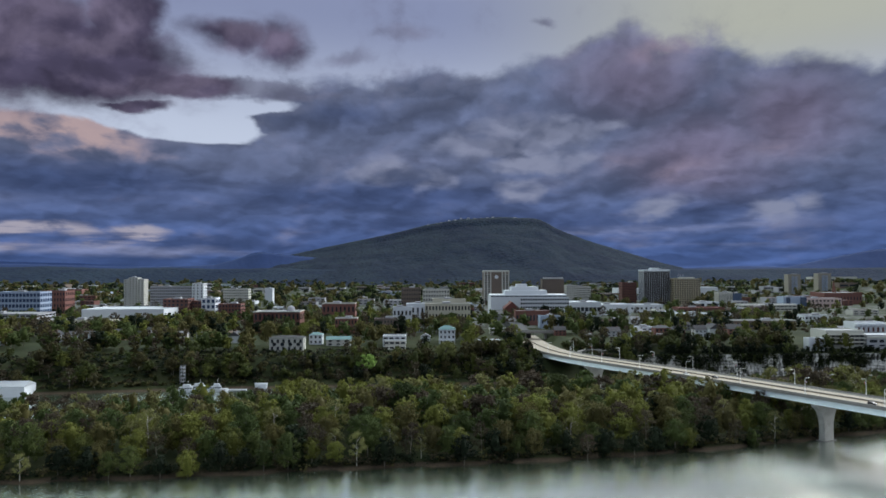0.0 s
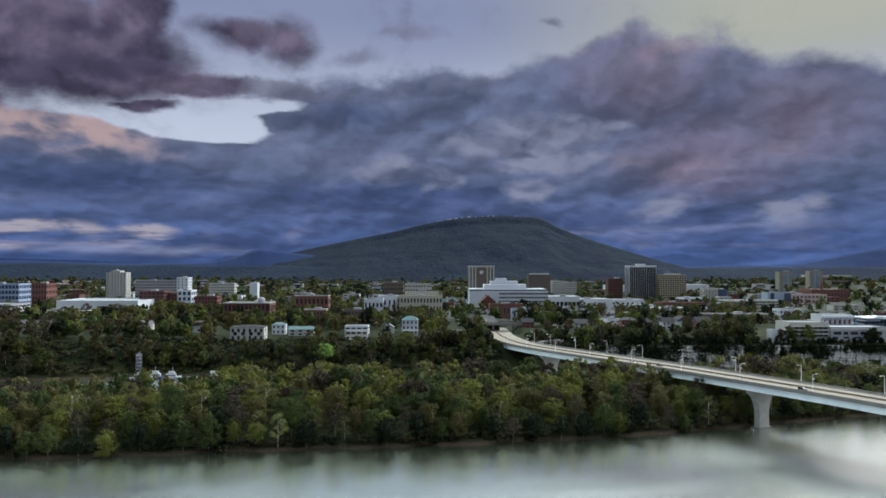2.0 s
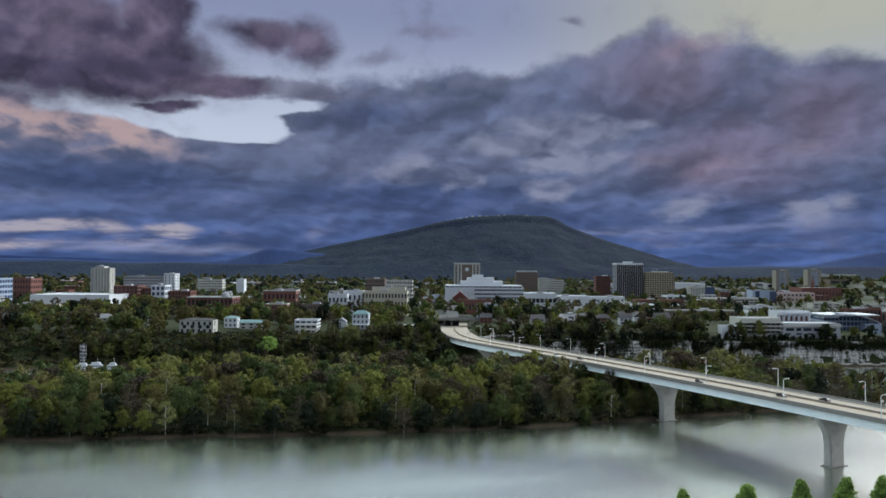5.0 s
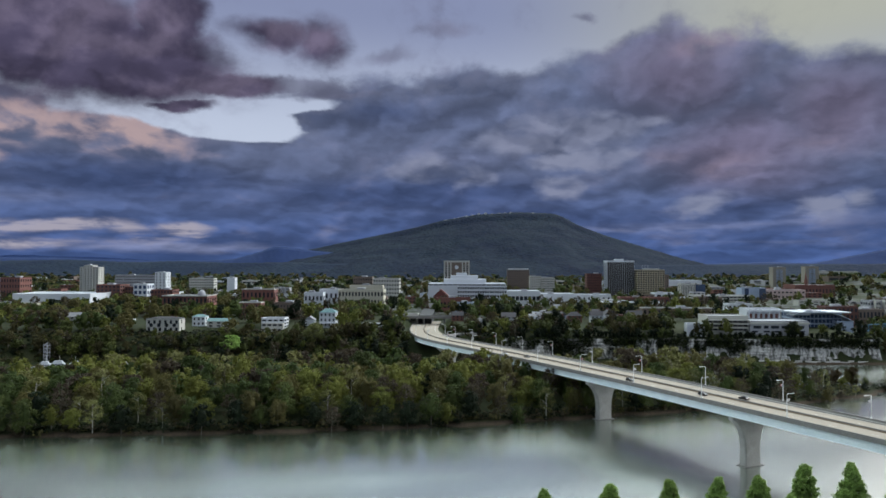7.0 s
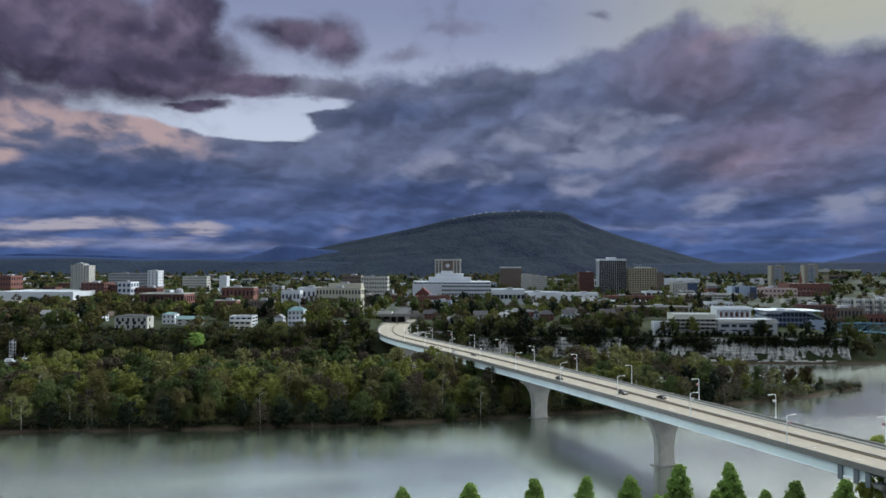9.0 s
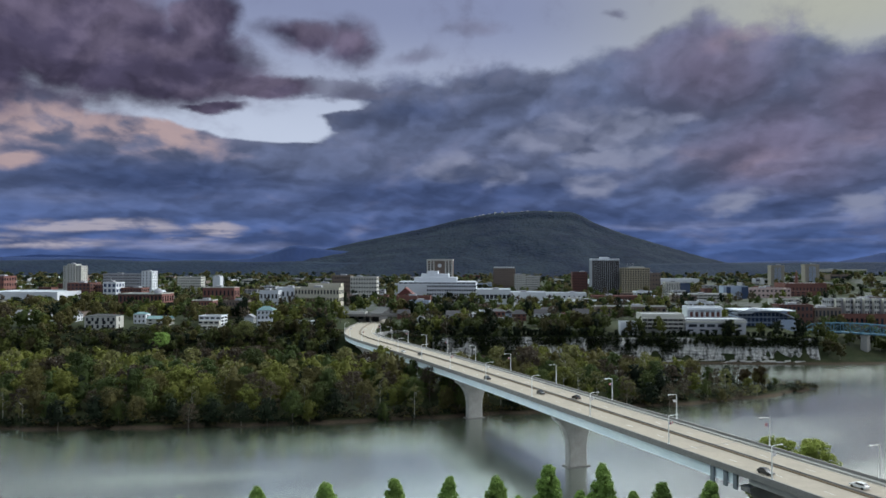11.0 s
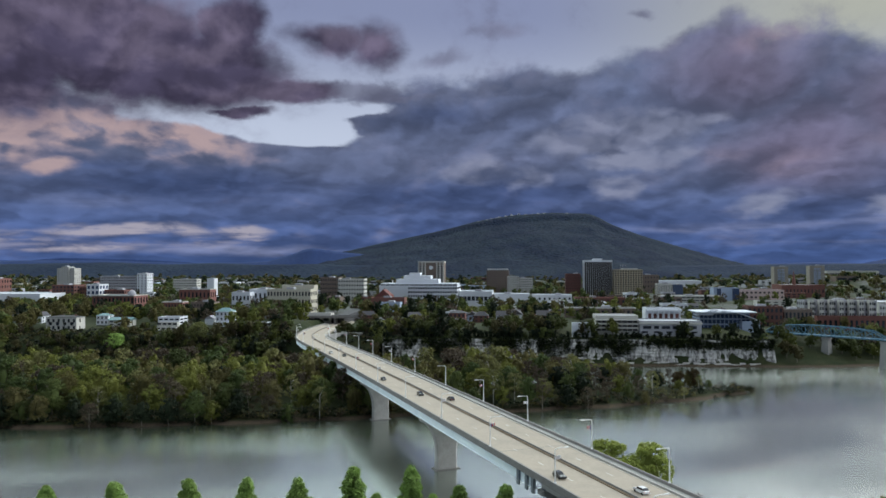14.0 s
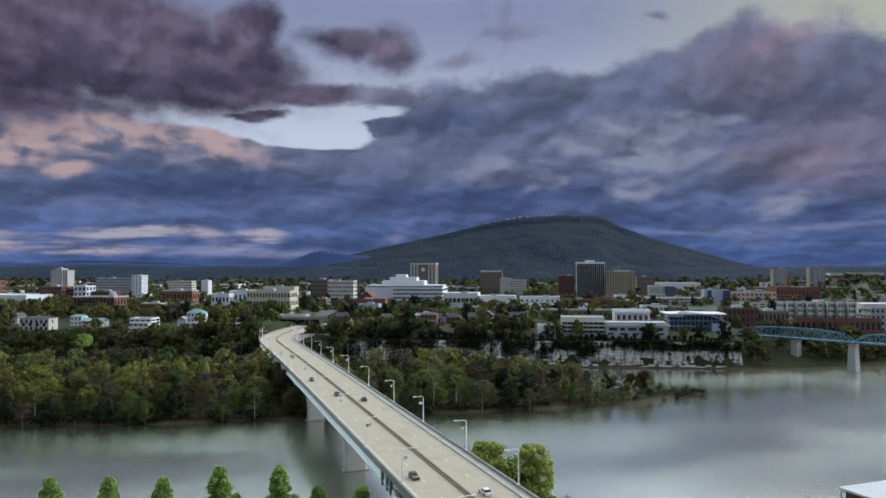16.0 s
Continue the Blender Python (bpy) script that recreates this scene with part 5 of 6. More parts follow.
def towers():
    # dark glass tower with white mullions
    root, h, w = building("tall dark glass office tower with white vertical fins", 338, 387, 1310, 34, 91, "darkwall", 0, 0, roof="roof_grey", name="office_tower", category="tower", plant_room=False)
    part("crown_band", Shape().box(0, 17, h - 3.2, w + 1.0, 35, 3.2), M["white"], root, "white concrete crown band")
    for c in range(15):
        piece("fin", "white", root, -w / 2 + c * w / 14, -0.35, (h - 3) / 2 + 1, 0.34, 0.4, h - 5)
    for c in range(11):
        for e in (-1, 1):
            piece("fin", "white", root, e * (w / 2 + 0.3), 1 + c * 3.2, (h - 3) / 2 + 1, 0.5, 0.3, h - 5)
    part("roof_unit", Shape().box(0, 17, h, 16, 12, 3), M["white"], root)
    # tan tower with a grid of deep windows
    root, h, w = building("tan concrete office tower with a grid of windows", 389, 438, 1290, 34, 74, "gold", 12, 11, 0.66, 0.60, name="office_tower", category="tower", plant_room=False)
    for k in range(3):
        part("antenna", Shape().tube((-12 + k * 5, 17, h), (-12 + k * 5, 17, h + 9), 0.25, 0.1), M["grey"], root)
    part("roof_unit", Shape().box(4, 17, h, 26, 16, 2.2), M["offwhite"], root)
    # bank block with white corner columns and a plain disc on top
    root, h, w = building("brown bank building with white column bands and a round emblem", 33, 81, 1300, 30, 90, "brown", 0, 0, name="bank_building", category="tower", plant_room=False)
    part("crown_band", Shape().box(0, 15, h - 3.0, w + 0.6, 31, 3.0), M["offwhite"], root, "pale stone crown band")
    for e in (-1, 1):
        for c in range(3):
            piece("column", "offwhite", root, e * (w / 2 - 1.2 - c * 6.0), -0.3, h / 2 - 1, 2.0, 0.8, h - 2)
        for f in range(12):
            for c in range(2):
                piece("window", "glass", root, e * (w / 2 - 4.2 - c * 6.0), -0.08, 8 + f * (h - 14) / 12, 2.8, 0.3, 3.2)
                piece("spandrel", "offwhite", root, e * (w / 2 - 4.2 - c * 6.0), -0.1, 10.6 + f * (h - 14) / 12, 2.8, 0.3, 1.2)
    emblem = part("emblem", Shape().tube((0, -0.5, h - 12), (0, 0.1, h - 12), 3.6, 3.6, 20), M["white"], root, "round white emblem")
    # dark block with a row of rooftop letters too small to read
    root, h, w = building("dark brown hotel block with a roof sign", 156, 199, 1380, 26, 72, "brown", 10, 10, 0.4, 0.4, name="hotel", category="hotel", plant_room=False)
    for c in range(9):
        piece("sign_bar", "lamp", root, -w / 2 + 3 + c * 4.6, 3, h + 2.2, 2.6, 0.3, 3.0)
    part("sign_frame", Shape().box(0, 3, h - 0.2, w - 2, 0.2, 0.9), M["darkwall"], root)
    building("cream stone office building", 197, 218, 1345, 24, 61, "offwhite", 8, 6, 0.4, 0.45)
    building("pale pink stone office building with many windows", 219, 245, 1348, 26, 58, "offwhite", 7, 10, 0.55, 0.5)
    building("brick office block beside the tower", 306, 334, 1345, 24, 66, "brick", 8, 8, 0.4, 0.4)
    # big white stepped office
    root, h, w = building("large white stepped office building with ribbon windows", 62, 133, 998, 60, 53, "white", 5, 20, 0.72, 0.48, roof="roof_white", name="office_building", plant_room=False)
    building("white lower wing with a flat overhanging roof", 20, 64, 1002, 55, 53, "white", 0, 0, roof="roof_white", plant_room=False)
    for k, (a, b, yy, zt) in enumerate(((20, 132, 1010, 56), (42, 104, 1016, 62), (52, 92, 1022, 67), (60, 76, 1026, 71))):
        root = thing("roof_storey", pose((a + b) / 2, yy, 51.5 if k == 0 else (55, 61, 66)[k - 1] + 0.4), "white set-back upper storey with a dark window band", "building")
        hh = zt - (51.5 if k == 0 else (55, 61, 66)[k - 1] + 0.4)
        part("wall", Shape().box(0, 20 - 4 * k, 0, b - a, 36 - 7 * k, hh), M["white"], root)
        n = max(2, (b - a) // 7)
        for c in range(n):
            if k < 2 or c in (0, n - 1):
                piece("window", "glass", root, -(b - a) / 2 + (c + 0.5) * (b - a) / n, 1.9 + 0.5 * k, hh * 0.45, (b - a) / n * 0.86, 0.3, hh * 0.42)
    building("white low wing of the office", 134, 182, 1010, 50, 45, "white", 1, 8, 0.8, 0.3, roof="roof_white")
    building("long white low hall", 182, 235, 1040, 40, 40, "white", 0, 0, roof="roof_white")


towers()


def middle_town():
    # sandstone courthouse with rows of square windows
    building("sandstone office with rows of square windows", -75, -22, 805, 26, 54, "sand", 3, 14, 0.5, 0.5)
    building("sandstone upper storey block", -66, -26, 832, 16, 58, "sand", 1, 12, 0.5, 0.4)
    building("white stucco wing", -97, -75.5, 806, 24, 54, "white", 2, 4, 0.4, 0.4)
    # brick hall with a pale cornice and a dome
    root, h, w = building("long red brick hall with pale cornice and a small dome", -262, -212, 755, 30, 48.5, "brick", 2, 11, 0.45, 0.55, cornice="offwhite", name="brick_hall", plant_room=False)
    dome = Shape()
    last = None
    for k in range(5):
        a, b = k / 5 * math.pi / 2, (k + 1) / 5 * math.pi / 2
        dome.tube((12, 18, h + 1 + 4.4 * math.sin(a)), (12, 18, h + 1 + 4.4 * math.sin(b)), 4.4 * math.cos(a), max(0.1, 4.4 * math.cos(b)), 16)
    part("dome", dome, M["grey"], root, "grey metal dome")
    part("drum", Shape().tube((12, 18, h - 0.8), (12, 18, h + 1), 4.6, 4.6, 16), M["grey"], root)
    part("cornice", Shape().box(0, -0.4, h - 1.1, w + 1.4, 1.2, 1.2), M["offwhite"], root, "pale stone cornice")
    for c in range(12):
        piece("pilaster", "brick", root, -w / 2 + c * w / 11, -0.25, h / 2 - 0.5, 0.7, 0.5, h - 2)
    # white arena
    root, h, w = building("large windowless white arena with a low window strip", -493, -394, 848, 70, 46, "white", 0, 0, roof="roof_white", name="arena", category="arena", plant_room=False)
    for c in range(5):
        piece("window", "glass", root, -20 + c * 8.4, -0.05, h * 0.42, 6.6, 0.3, 2.6)
    piece("door", "glass", root, 22, -0.05, 2.2, 5.0, 0.3, 4.0)
    # slabs further back
    building("pale concrete apartment tower", -553, -522, 1110, 18, 78, "offwhite", 14, 6, 0.4, 0.4, name="apartment_tower", category="tower")
    building("higher middle of the apartment tower", -545, -531, 1108.5, 16, 81, "offwhite", 14, 3, 0.4, 0.4, name="apartment_tower", category="tower")
    building("long grey-white hospital slab", -570, -496, 1260, 20, 63, "grey", 7, 22, 0.5, 0.45, name="slab_block")
    building("white end tower of the slab", -494, -474, 1256, 22, 68, "white", 8, 3, 0.3, 0.5, name="slab_block")
    building("pale slab block", -460, -412, 1330, 20, 56, "offwhite", 6, 14, 0.5, 0.4, name="slab_block")
    building("white plain tower block", -372, -358, 1290, 16, 58, "white", 0, 0)
    # brick and white student blocks
    building("red brick residence block with glass bays", -414, -382, 900, 26, 56, "brick", 6, 6, 0.5, 0.5)
    building("brick residence block", -381, -366, 912, 24, 53, "brick", 5, 4, 0.5, 0.5)
    building("white framed entrance block", -366, -348, 904, 22, 57, "white", 4, 3, 0.6, 0.6, glass="blueglass")
    building("brick residence wing", -347, -318, 915, 22, 49, "brick", 4, 7, 0.45, 0.5)
    building("glass and concrete campus building", -655, -598, 950, 30, 64, "bluegrey", 5, 12, 0.75, 0.6, glass="blueglass")
    building("red brick mill building", -655, -620, 1060, 30, 62, "brick", 4, 8, 0.4, 0.5)
    building("parking structure", -600, -520, 800, 40, 44, "grey", 4, 12, 0.8, 0.4)
    building("low tan school", -505, -440, 812, 18, 36, "sand", 1, 12, 0.5, 0.4)
    # houses on the bluff to the west
    root = house("stone villa with arched windows under a flat dark roof", -197, 612, 30, 13, 11, "offwhite", "roof_dark", 1.6, kind="hip", floors=2, cols=6, ztop=36)
    for c in range(4):
        arch = part("arch", Shape().tube((-10.5 + c * 7, -6.65, 7.6), (-10.5 + c * 7, -6.3, 7.6), 1.7, 1.7, 14), M["glass"], root, "arched dark window")
    root, h, w = building("terraced white apartment house stepping down the slope", -113, -92, 624, 16, 34, "white", 3, 4, 0.7, 0.5, name="terraced_house", plant_room=False)
    for k in range(3):
        z = h - 4.5 - 4.2 * k
        part("terrace", Shape().box(1, -2.2 - 2.2 * k, 0, w - 2, 4.4, z), M["offwhite"], root, "stepped terrace")
        for c in range(4):
            piece("window", "glass", root, -7 + c * 5.0, -4.45 - 2.2 * k, z - 1.6, 3.4, 0.12, 1.7)
    part("terrace_rail", Shape().box(0, -8.8, h - 13.2, w, 0.2, 1.0), M["white"], root)
    house("white Victorian house with a pale green roof", -54, 640, 15, 12, 9, "white", "roof_teal", 3.5, kind="hip", floors=3, cols=4, porch=True, ztop=42)
    house("small white gabled house", -74, 652, 8, 9, 6, "white", "roof_grey", 3.2, turn=90)
    house("white house with teal roof", -176, 641, 12, 10, 7, "white", "roof_teal", 2.0, kind="hip", ztop=36)
    house("teal-roofed house", -154, 633, 22, 11, 6, "offwhite", "roof_teal", 2.6, ztop=33)
    house("white colonial house with a porch", -404, 668, 26, 12, 8, "white", "roof_dark", 3.0, porch=True, cols=5)
    house("grey gabled house", -432, 672, 12, 11, 7, "grey", "roof_dark", 4.0, turn=90)
    house("brick house with dark roof", -380, 690, 16, 12, 7, "brick", "roof_dark", 4.0)
    house("white farmhouse with two gables", -340, 672, 18, 11, 7, "white", "roof_dark", 4.2, turn=90)
    house("cream house with a front gable", -312, 668, 14, 11, 7, "offwhite", "roof_grey", 3.8)
    house("white two-storey house", -286, 664, 16, 11, 7, "white", "roof_dark", 3.2, porch=True)
    house("white gabled house", -256, 660, 14, 11, 7, "white", "roof_dark", 4.0, turn=90)
    house("pale house on the slope", -470, 645, 14, 10, 6, "white", "roof_grey", 3.4)
    house("dark shingled house", -510, 660, 16, 12, 7, "grey", "roof_dark", 3.8)
    house("long low flat-roofed white garage", -14, 646, 20, 8, 3.5, "white", "roof_white", 0.5, kind="hip", floors=1)
    building("brick apartment row with a pale cornice", -172, -148, 742, 14, 42, "brick", 2, 7, 0.4, 0.5, cornice="offwhite")
    building("grey brick apartment house", -128, -102, 720, 14, 43, "brown", 3, 8, 0.35, 0.4)
    building("red brick school with pale cornice", -200, -160, 838, 18, 53, "brick", 2, 8, 0.4, 0.45, cornice="offwhite")
    building("white office with dark windows", -112, -90, 790, 14, 51, "white", 2, 5, 0.5, 0.4)
    building("cream stone block with a steeple mast", -80, -36, 1150, 24, 60, "offwhite", 5, 10, 0.5, 0.45)
    building("brown brick block", -116, -84, 1170, 24, 62, "brown", 5, 8, 0.4, 0.4)
    # east of the bridge
    house("church with steep dark red gable roof", 41, 935, 24, 20, 5, "brick", "roof_red", 9.0, turn=90, floors=1, ztop=50)
    building("long low red brick building", 38, 80, 860, 18, 42, "brick", 1, 10, 0.5, 0.4)
    building("pale blue corrugated shed", 60, 84, 806, 16, 39, "bluegrey", 1, 4, 0.3, 0.3)
    house("colonial house with white columned porch", 162, 682, 16, 12, 8, "brick", "roof_dark", 2.4, kind="hip", cols=4, porch=True, ztop=38)
    house("white mansion with columns", 141, 690, 12, 10, 7, "white", "roof_grey", 2.4, kind="hip", porch=True)
    house("Tudor house with white half-timbering", 218, 692, 18, 13, 7, "white", "roof_dark", 5.0, turn=90, ztop=39)
    house("white gabled wing of the Tudor house", 205, 694, 12, 10, 6, "white", "roof_dark", 4.5, ztop=37)
    house("brick house with hipped roof", 184, 700, 14, 11, 7, "brick", "roof_dark", 4.0, kind="hip")
    house("dark-roofed gabled house", 246, 708, 15, 12, 7, "brick", "roof_dark", 5.0)
    house("stone cottage with a dark roof", 118, 702, 14, 11, 6, "grey", "roof_dark", 4.2)
    house("summer pavilion", 88, 676, 7, 7, 4, "white", "roof_grey", 2.4, kind="hip", floors=1)
    house("brick cottage", 66, 716, 12, 10, 6, "brick", "roof_dark", 4.0)


middle_town()


def museum():
    """The art museum on the bluff: low concrete galleries, a columned mansion and a curved metal roof."""
    root, h, w = building("small plain white pavilion on the edge of the bluff", 266, 281, 598, 9, 33, "white", 0, 0, roof="roof_white", name="pavilion", plant_room=False)
    part("base_slab", Shape().box(0, 4, 0.2, w + 2, 11, 0.5), M["concrete"], root)
    root, h, w = building("long low concrete museum gallery with dark strip windows", 322, 372, 604, 26, 35, "grey", 0, 0, roof="roof_white", name="gallery", category="museum", plant_room=False)
    part("fascia", Shape().box(0, -0.5, h - 3.0, w + 1, 1.0, 1.6), M["offwhite"], root)
    for c in range(6):
        piece("window", "glass", root, -w / 2 + 6 + c * 7.6, -0.1, h - 5.6, (6.8, 4.0)[c % 2], 0.3, 2.4)
    for c in range(5):
        piece("window", "glass", root, -w / 2 + 4 + c * 10, -0.1, h - 9.5, 5, 0.3, 1.4)
    root, h, w = building("stepped concrete museum wing with long balconies", 286, 321, 606, 26, 39, "offwhite", 0, 0, roof="roof_grey", name="gallery", category="museum", plant_room=False)
    for k in range(3):
        part("balcony", Shape().box(0, -1.2, h - 4.2 - 3.4 * k, w + 1, 2.4, 0.9), M["offwhite"], root, "pale concrete balcony front")
        for c in range(8):
            piece("window", "glass", root, -w / 2 + 2.4 + c * 4.3, -0.1, h - 5.2 - 3.4 * k, 3.7, 0.3, 1.6)
    root, h, w = building("white columned classical mansion", 333, 363, 640, 18, 43.5, "white", 0, 0, roof="roof_grey", name="mansion", category="house", cornice="white", plant_room=False)
    part("entablature", Shape().box(0, -1.6, h - 2.8, w + 1, 3.2, 2.0), M["white"], root)
    for c in range(7):
        part("column", Shape().tube((-w / 2 + 1.2 + c * (w - 2.4) / 6, -2.2, 0), (-w / 2 + 1.2 + c * (w - 2.4) / 6, -2.2, h - 2.8), 0.65, 0.55, 10), M["white"], root)
    for c in range(6):
        for f in range(2):
            piece("window", "brick", root, -w / 2 + 3.4 + c * 4.7, -0.1, 6 + f * 5.5, 2.6, 0.3, 4.2)
    # the steel and glass wing with a swooping roof
    root, h, w = building("steel and glass museum wing", 382, 425, 652, 28, 39, "bluegrey", 3, 12, 0.82, 0.72, glass="blueglass", roof="zinc", name="glass_wing", category="museum", plant_room=False)
    roof = Shape()
    n = 14
    for k in range(n + 1):
        u = k / n
        x = -6 + 34 * u
        z = h + 2.2 - 9.5 * u**2.1
        for yy in (-9, 16):
            roof.v += [(x, yy, z), (x, yy, z - 0.7)]
    for k in range(n):
        a = 4 * k
        roof.f += [(a, a + 4, a + 6, a + 2), (a + 1, a + 3, a + 7, a + 5), (a, a + 1, a + 5, a + 4), (a + 2, a + 6, a + 7, a + 3)]
    part("curved_roof", roof, M["zinc"], root, "swooping pale metal roof")
    part("flat_roof", Shape().box(-1, 6, h + 0.4, w + 8, 34, 0.8), M["zinc"], root, "flat overhanging metal roof")
    part("canopy", Shape().prism([(-26, h - 2), (-14, h + 2.6), (-8, h + 1.8), (-12, h - 2)], -8, 8), M["zinc"], root, "tilted metal canopy")
    building("blue-grey metal clad block", 416, 431, 643, 14, 32, "bluegrey", 0, 0, roof="zinc", plant_room=False)


museum()


def east_town():
    building("grey and white riverside apartment building", 513, 583, 762, 20, 45, "grey", 5, 18, 0.5, 0.5)
    for k in range(7):
        a = 516 + k * 9.6
        building("projecting pale apartment bay", a, a + 4.5, 757, 6, 45.5, "offwhite", 5, 2, 0.6, 0.5, sides=False, plant_room=False, group="bays of the apartment building")
    building("red brick base of the apartments", 520, 600, 748, 8, 30, "brick", 1, 16, 0.5, 0.5, plant_room=False)
    building("red brick arcade building", 445, 478, 722, 18, 41, "brick", 3, 8, 0.5, 0.55)
    building("brown and glass shop row", 480, 506, 724, 18, 38, "brown", 2, 7, 0.5, 0.55)
    building("grey brick warehouse apartments", 600, 680, 770, 22, 40, "grey", 4, 18, 0.5, 0.5)
    building("large white-roofed aquarium shed", 640, 760, 880, 50, 38, "offwhite", 1, 10, 0.5, 0.3, roof="roof_white")
    building("silver-blue bank with dark glass bands", 524, 562, 1150, 24, 46, "bluegrey", 0, 0, name="bank_building")
    for a, b in ((528.5, 534.5), (552, 562.2)):
        building("dark glass band of the bank", a, b, 1148.5, 10, 45, "blueglass", 0, 0, plant_room=False)
    root, h, w = building("large windowless red brick hall", 678, 750, 1300, 50, 47, "brick", 1, 12, 0.3, 0.3, name="brick_hall", plant_room=False)
    part("spire", Shape().tube((-12, 10, h), (-12, 10, h + 9), 3.2, 3.0, 8).tube((-12, 10, h + 9), (-12, 10, h + 24), 2.4, 0.1, 8), M["brick"], root, "slender church-like spire")
    building("lower red brick wing", 640, 676, 1310, 40, 40, "brick", 1, 6, 0.3, 0.3)
    for a, b, yy, zt in ((774, 803, 1620, 78), (856, 887, 1640, 80)):
        root, h, w = building("tan apartment tower with blue balconies", a, b, yy, 20, zt, "tan", 0, 0, name="apartment_tower", category="tower", group="apartment towers on the hill")
        for f in range(13):
            for x in (-4, 4):
                piece("balcony", "bluegrey", root, x, -0.6, 4 + f * (h - 7) / 13, 6.4, 1.4, 1.6)
    building("long white office on the hill", 1038, 1170, 2000, 30, 66, "offwhite", 2, 20, 0.8, 0.35)
    building("brown stone tower block", 470, 505, 1500, 30, 62, "brown", 4, 6, 0.3, 0.3)
    building("white terminal roofs", 520, 640, 1700, 60, 46, "white", 0, 0, roof="roof_white", plant_room=False)
    building("white low hall", 380, 470, 1650, 50, 45, "white", 0, 0, roof="roof_white", plant_room=False)
    building("pale office with vertical slits", 456, 481, 1250, 22, 50, "offwhite", 1, 9, 0.3, 0.85)
    building("dark glass office", 483, 500, 1255, 20, 48, "blueglass", 0, 0)
    building("white garage beside the tan tower", 392, 428, 1180, 30, 36, "white", 1, 3, 0.6, 0.6, roof="roof_white")
    building("long white parking deck", 430, 520, 1090, 36, 36, "offwhite", 2, 14, 0.85, 0.4, roof="roof_grey")
    building("pink stucco shops", 560, 640, 1180, 30, 42, "pinkwall", 2, 12, 0.5, 0.4)
    building("low white shop row", 250, 330, 900, 26, 35, "white", 1, 12, 0.6, 0.4, roof="roof_white")
    building("low red-roofed hall", 300, 370, 1020, 26, 36, "brick", 1, 10, 0.4, 0.4, roof="roof_red")
    building("white flat-roofed store", 240, 300, 1090, 30, 37, "white", 1, 8, 0.4, 0.3, roof="roof_white")
    building("white block behind the museum", 382, 410, 820, 18, 38, "white", 2, 6, 0.5, 0.4)
    building("row of brown shops with white cornices", 270, 345, 770, 16, 36, "brown", 1, 14, 0.5, 0.5, cornice="offwhite")


east_town()


def filler():
    """The rest of the low town, thinning out with distance."""
    walls = ["white", "offwhite", "grey", "brick", "grey", "grey", "bluegrey", "brown", "brown", "roof_grey"]
    words = {"white": "white", "offwhite": "cream", "grey": "grey", "brick": "red brick", "sand": "sandstone", "bluegrey": "blue-grey", "brown": "brown", "roof_grey": "dull grey"}
    made = 0
    for _ in range(5000):
        y = 700 + 1900 * rng.random() ** 1.5
        x = rng.uniform(-0.80 * y - 60, 0.66 * y + 230)
        big = 1 + (y - 700) / 1500
        w, d = rng.uniform(12, 34) * big, rng.uniform(12, 22) * big
        if x < 150 and y < 1000 and rng.random() < 0.6:
            continue
        if any(x - w / 2 < b and x + w / 2 > a and y < dd and y + d > c for a, b, c, dd in FOOT) or (14 < x < 56 and y < 900):
            continue
        wall = rng.choice(walls)
        h = rng.uniform(4.5, 9) if y < 1000 else rng.uniform(5, 13)
        g = zland(x, y)
        if y < 950 and rng.random() < 0.6:
            house("%s house with a dark pitched roof" % words[wall], x, y + 5, rng.uniform(10, 15), 10, rng.uniform(5, 7), wall, rng.choice(["roof_dark", "roof_grey", "roof_dark"]), rng.uniform(2.5, 4.5), rng.choice([0, 90]), cols=3)
        else:
            building("low %s commercial building with a flat roof" % words[wall], x - w / 2, x + w / 2, y, d, g + h, wall, max(1, int(h // 4)) if y < 1500 else 1, max(3, int(w // 8)) if y < 1500 else 2, 0.6 if y < 1500 else 0.85, 0.4, sides=False, plant_room=rng.random() < 0.4,
                     roof=rng.choice(["roof_white", "roof_grey", "roof_grey", "roof_white", "roof_red"]), group="low commercial buildings")
        made += 1
        if made >= 250:
            break


filler()

# ---------------------------------------------------------------- trees among the houses
town_woods = Woods()
count = 0
for _ in range(9000):
    y = 600 + 1000 * rng.random() ** 1.7
    x = rng.uniform(-0.80 * y - 60, 0.60 * y + 180)
    if y < float(np.interp(x, SOUTH_X, SOUTH_Y)) + 42 or not clear_of_bridge(x, y, 19) or (12 < x < 60 and y < 800) or math.hypot(x - 72, y - 596) < 24:
        continue
    if any(a - 1 < x < b + 1 and c + 1.5 < y < d + 2 for a, b, c, d in FOOT):
        continue
    if 255 < x < 460 and y < 700:
        continue
    if x > 430 and y > 720 and rng.random() < 0.6:
        continue
    if y < 715 and rng.random() < 0.85 and any(a - 1 < x < b + 1 and c - 48 < y < d and d - c < 24 for a, b, c, d in FOOT):
        continue
    if y < 660 and any(a - 6 < x < b + 6 for a, b in ((-214, -140), (-116, -90), (-64, -45))):
        continue
    plant(pick(town_kinds), x, y, rng.uniform(0.85, 1.45) if x < 60 and y < 950 else rng.uniform(0.6, 1.15), rng.uniform(0.85, 1.1), woods=town_woods)
    count += 1
    if count > 1650:
        break
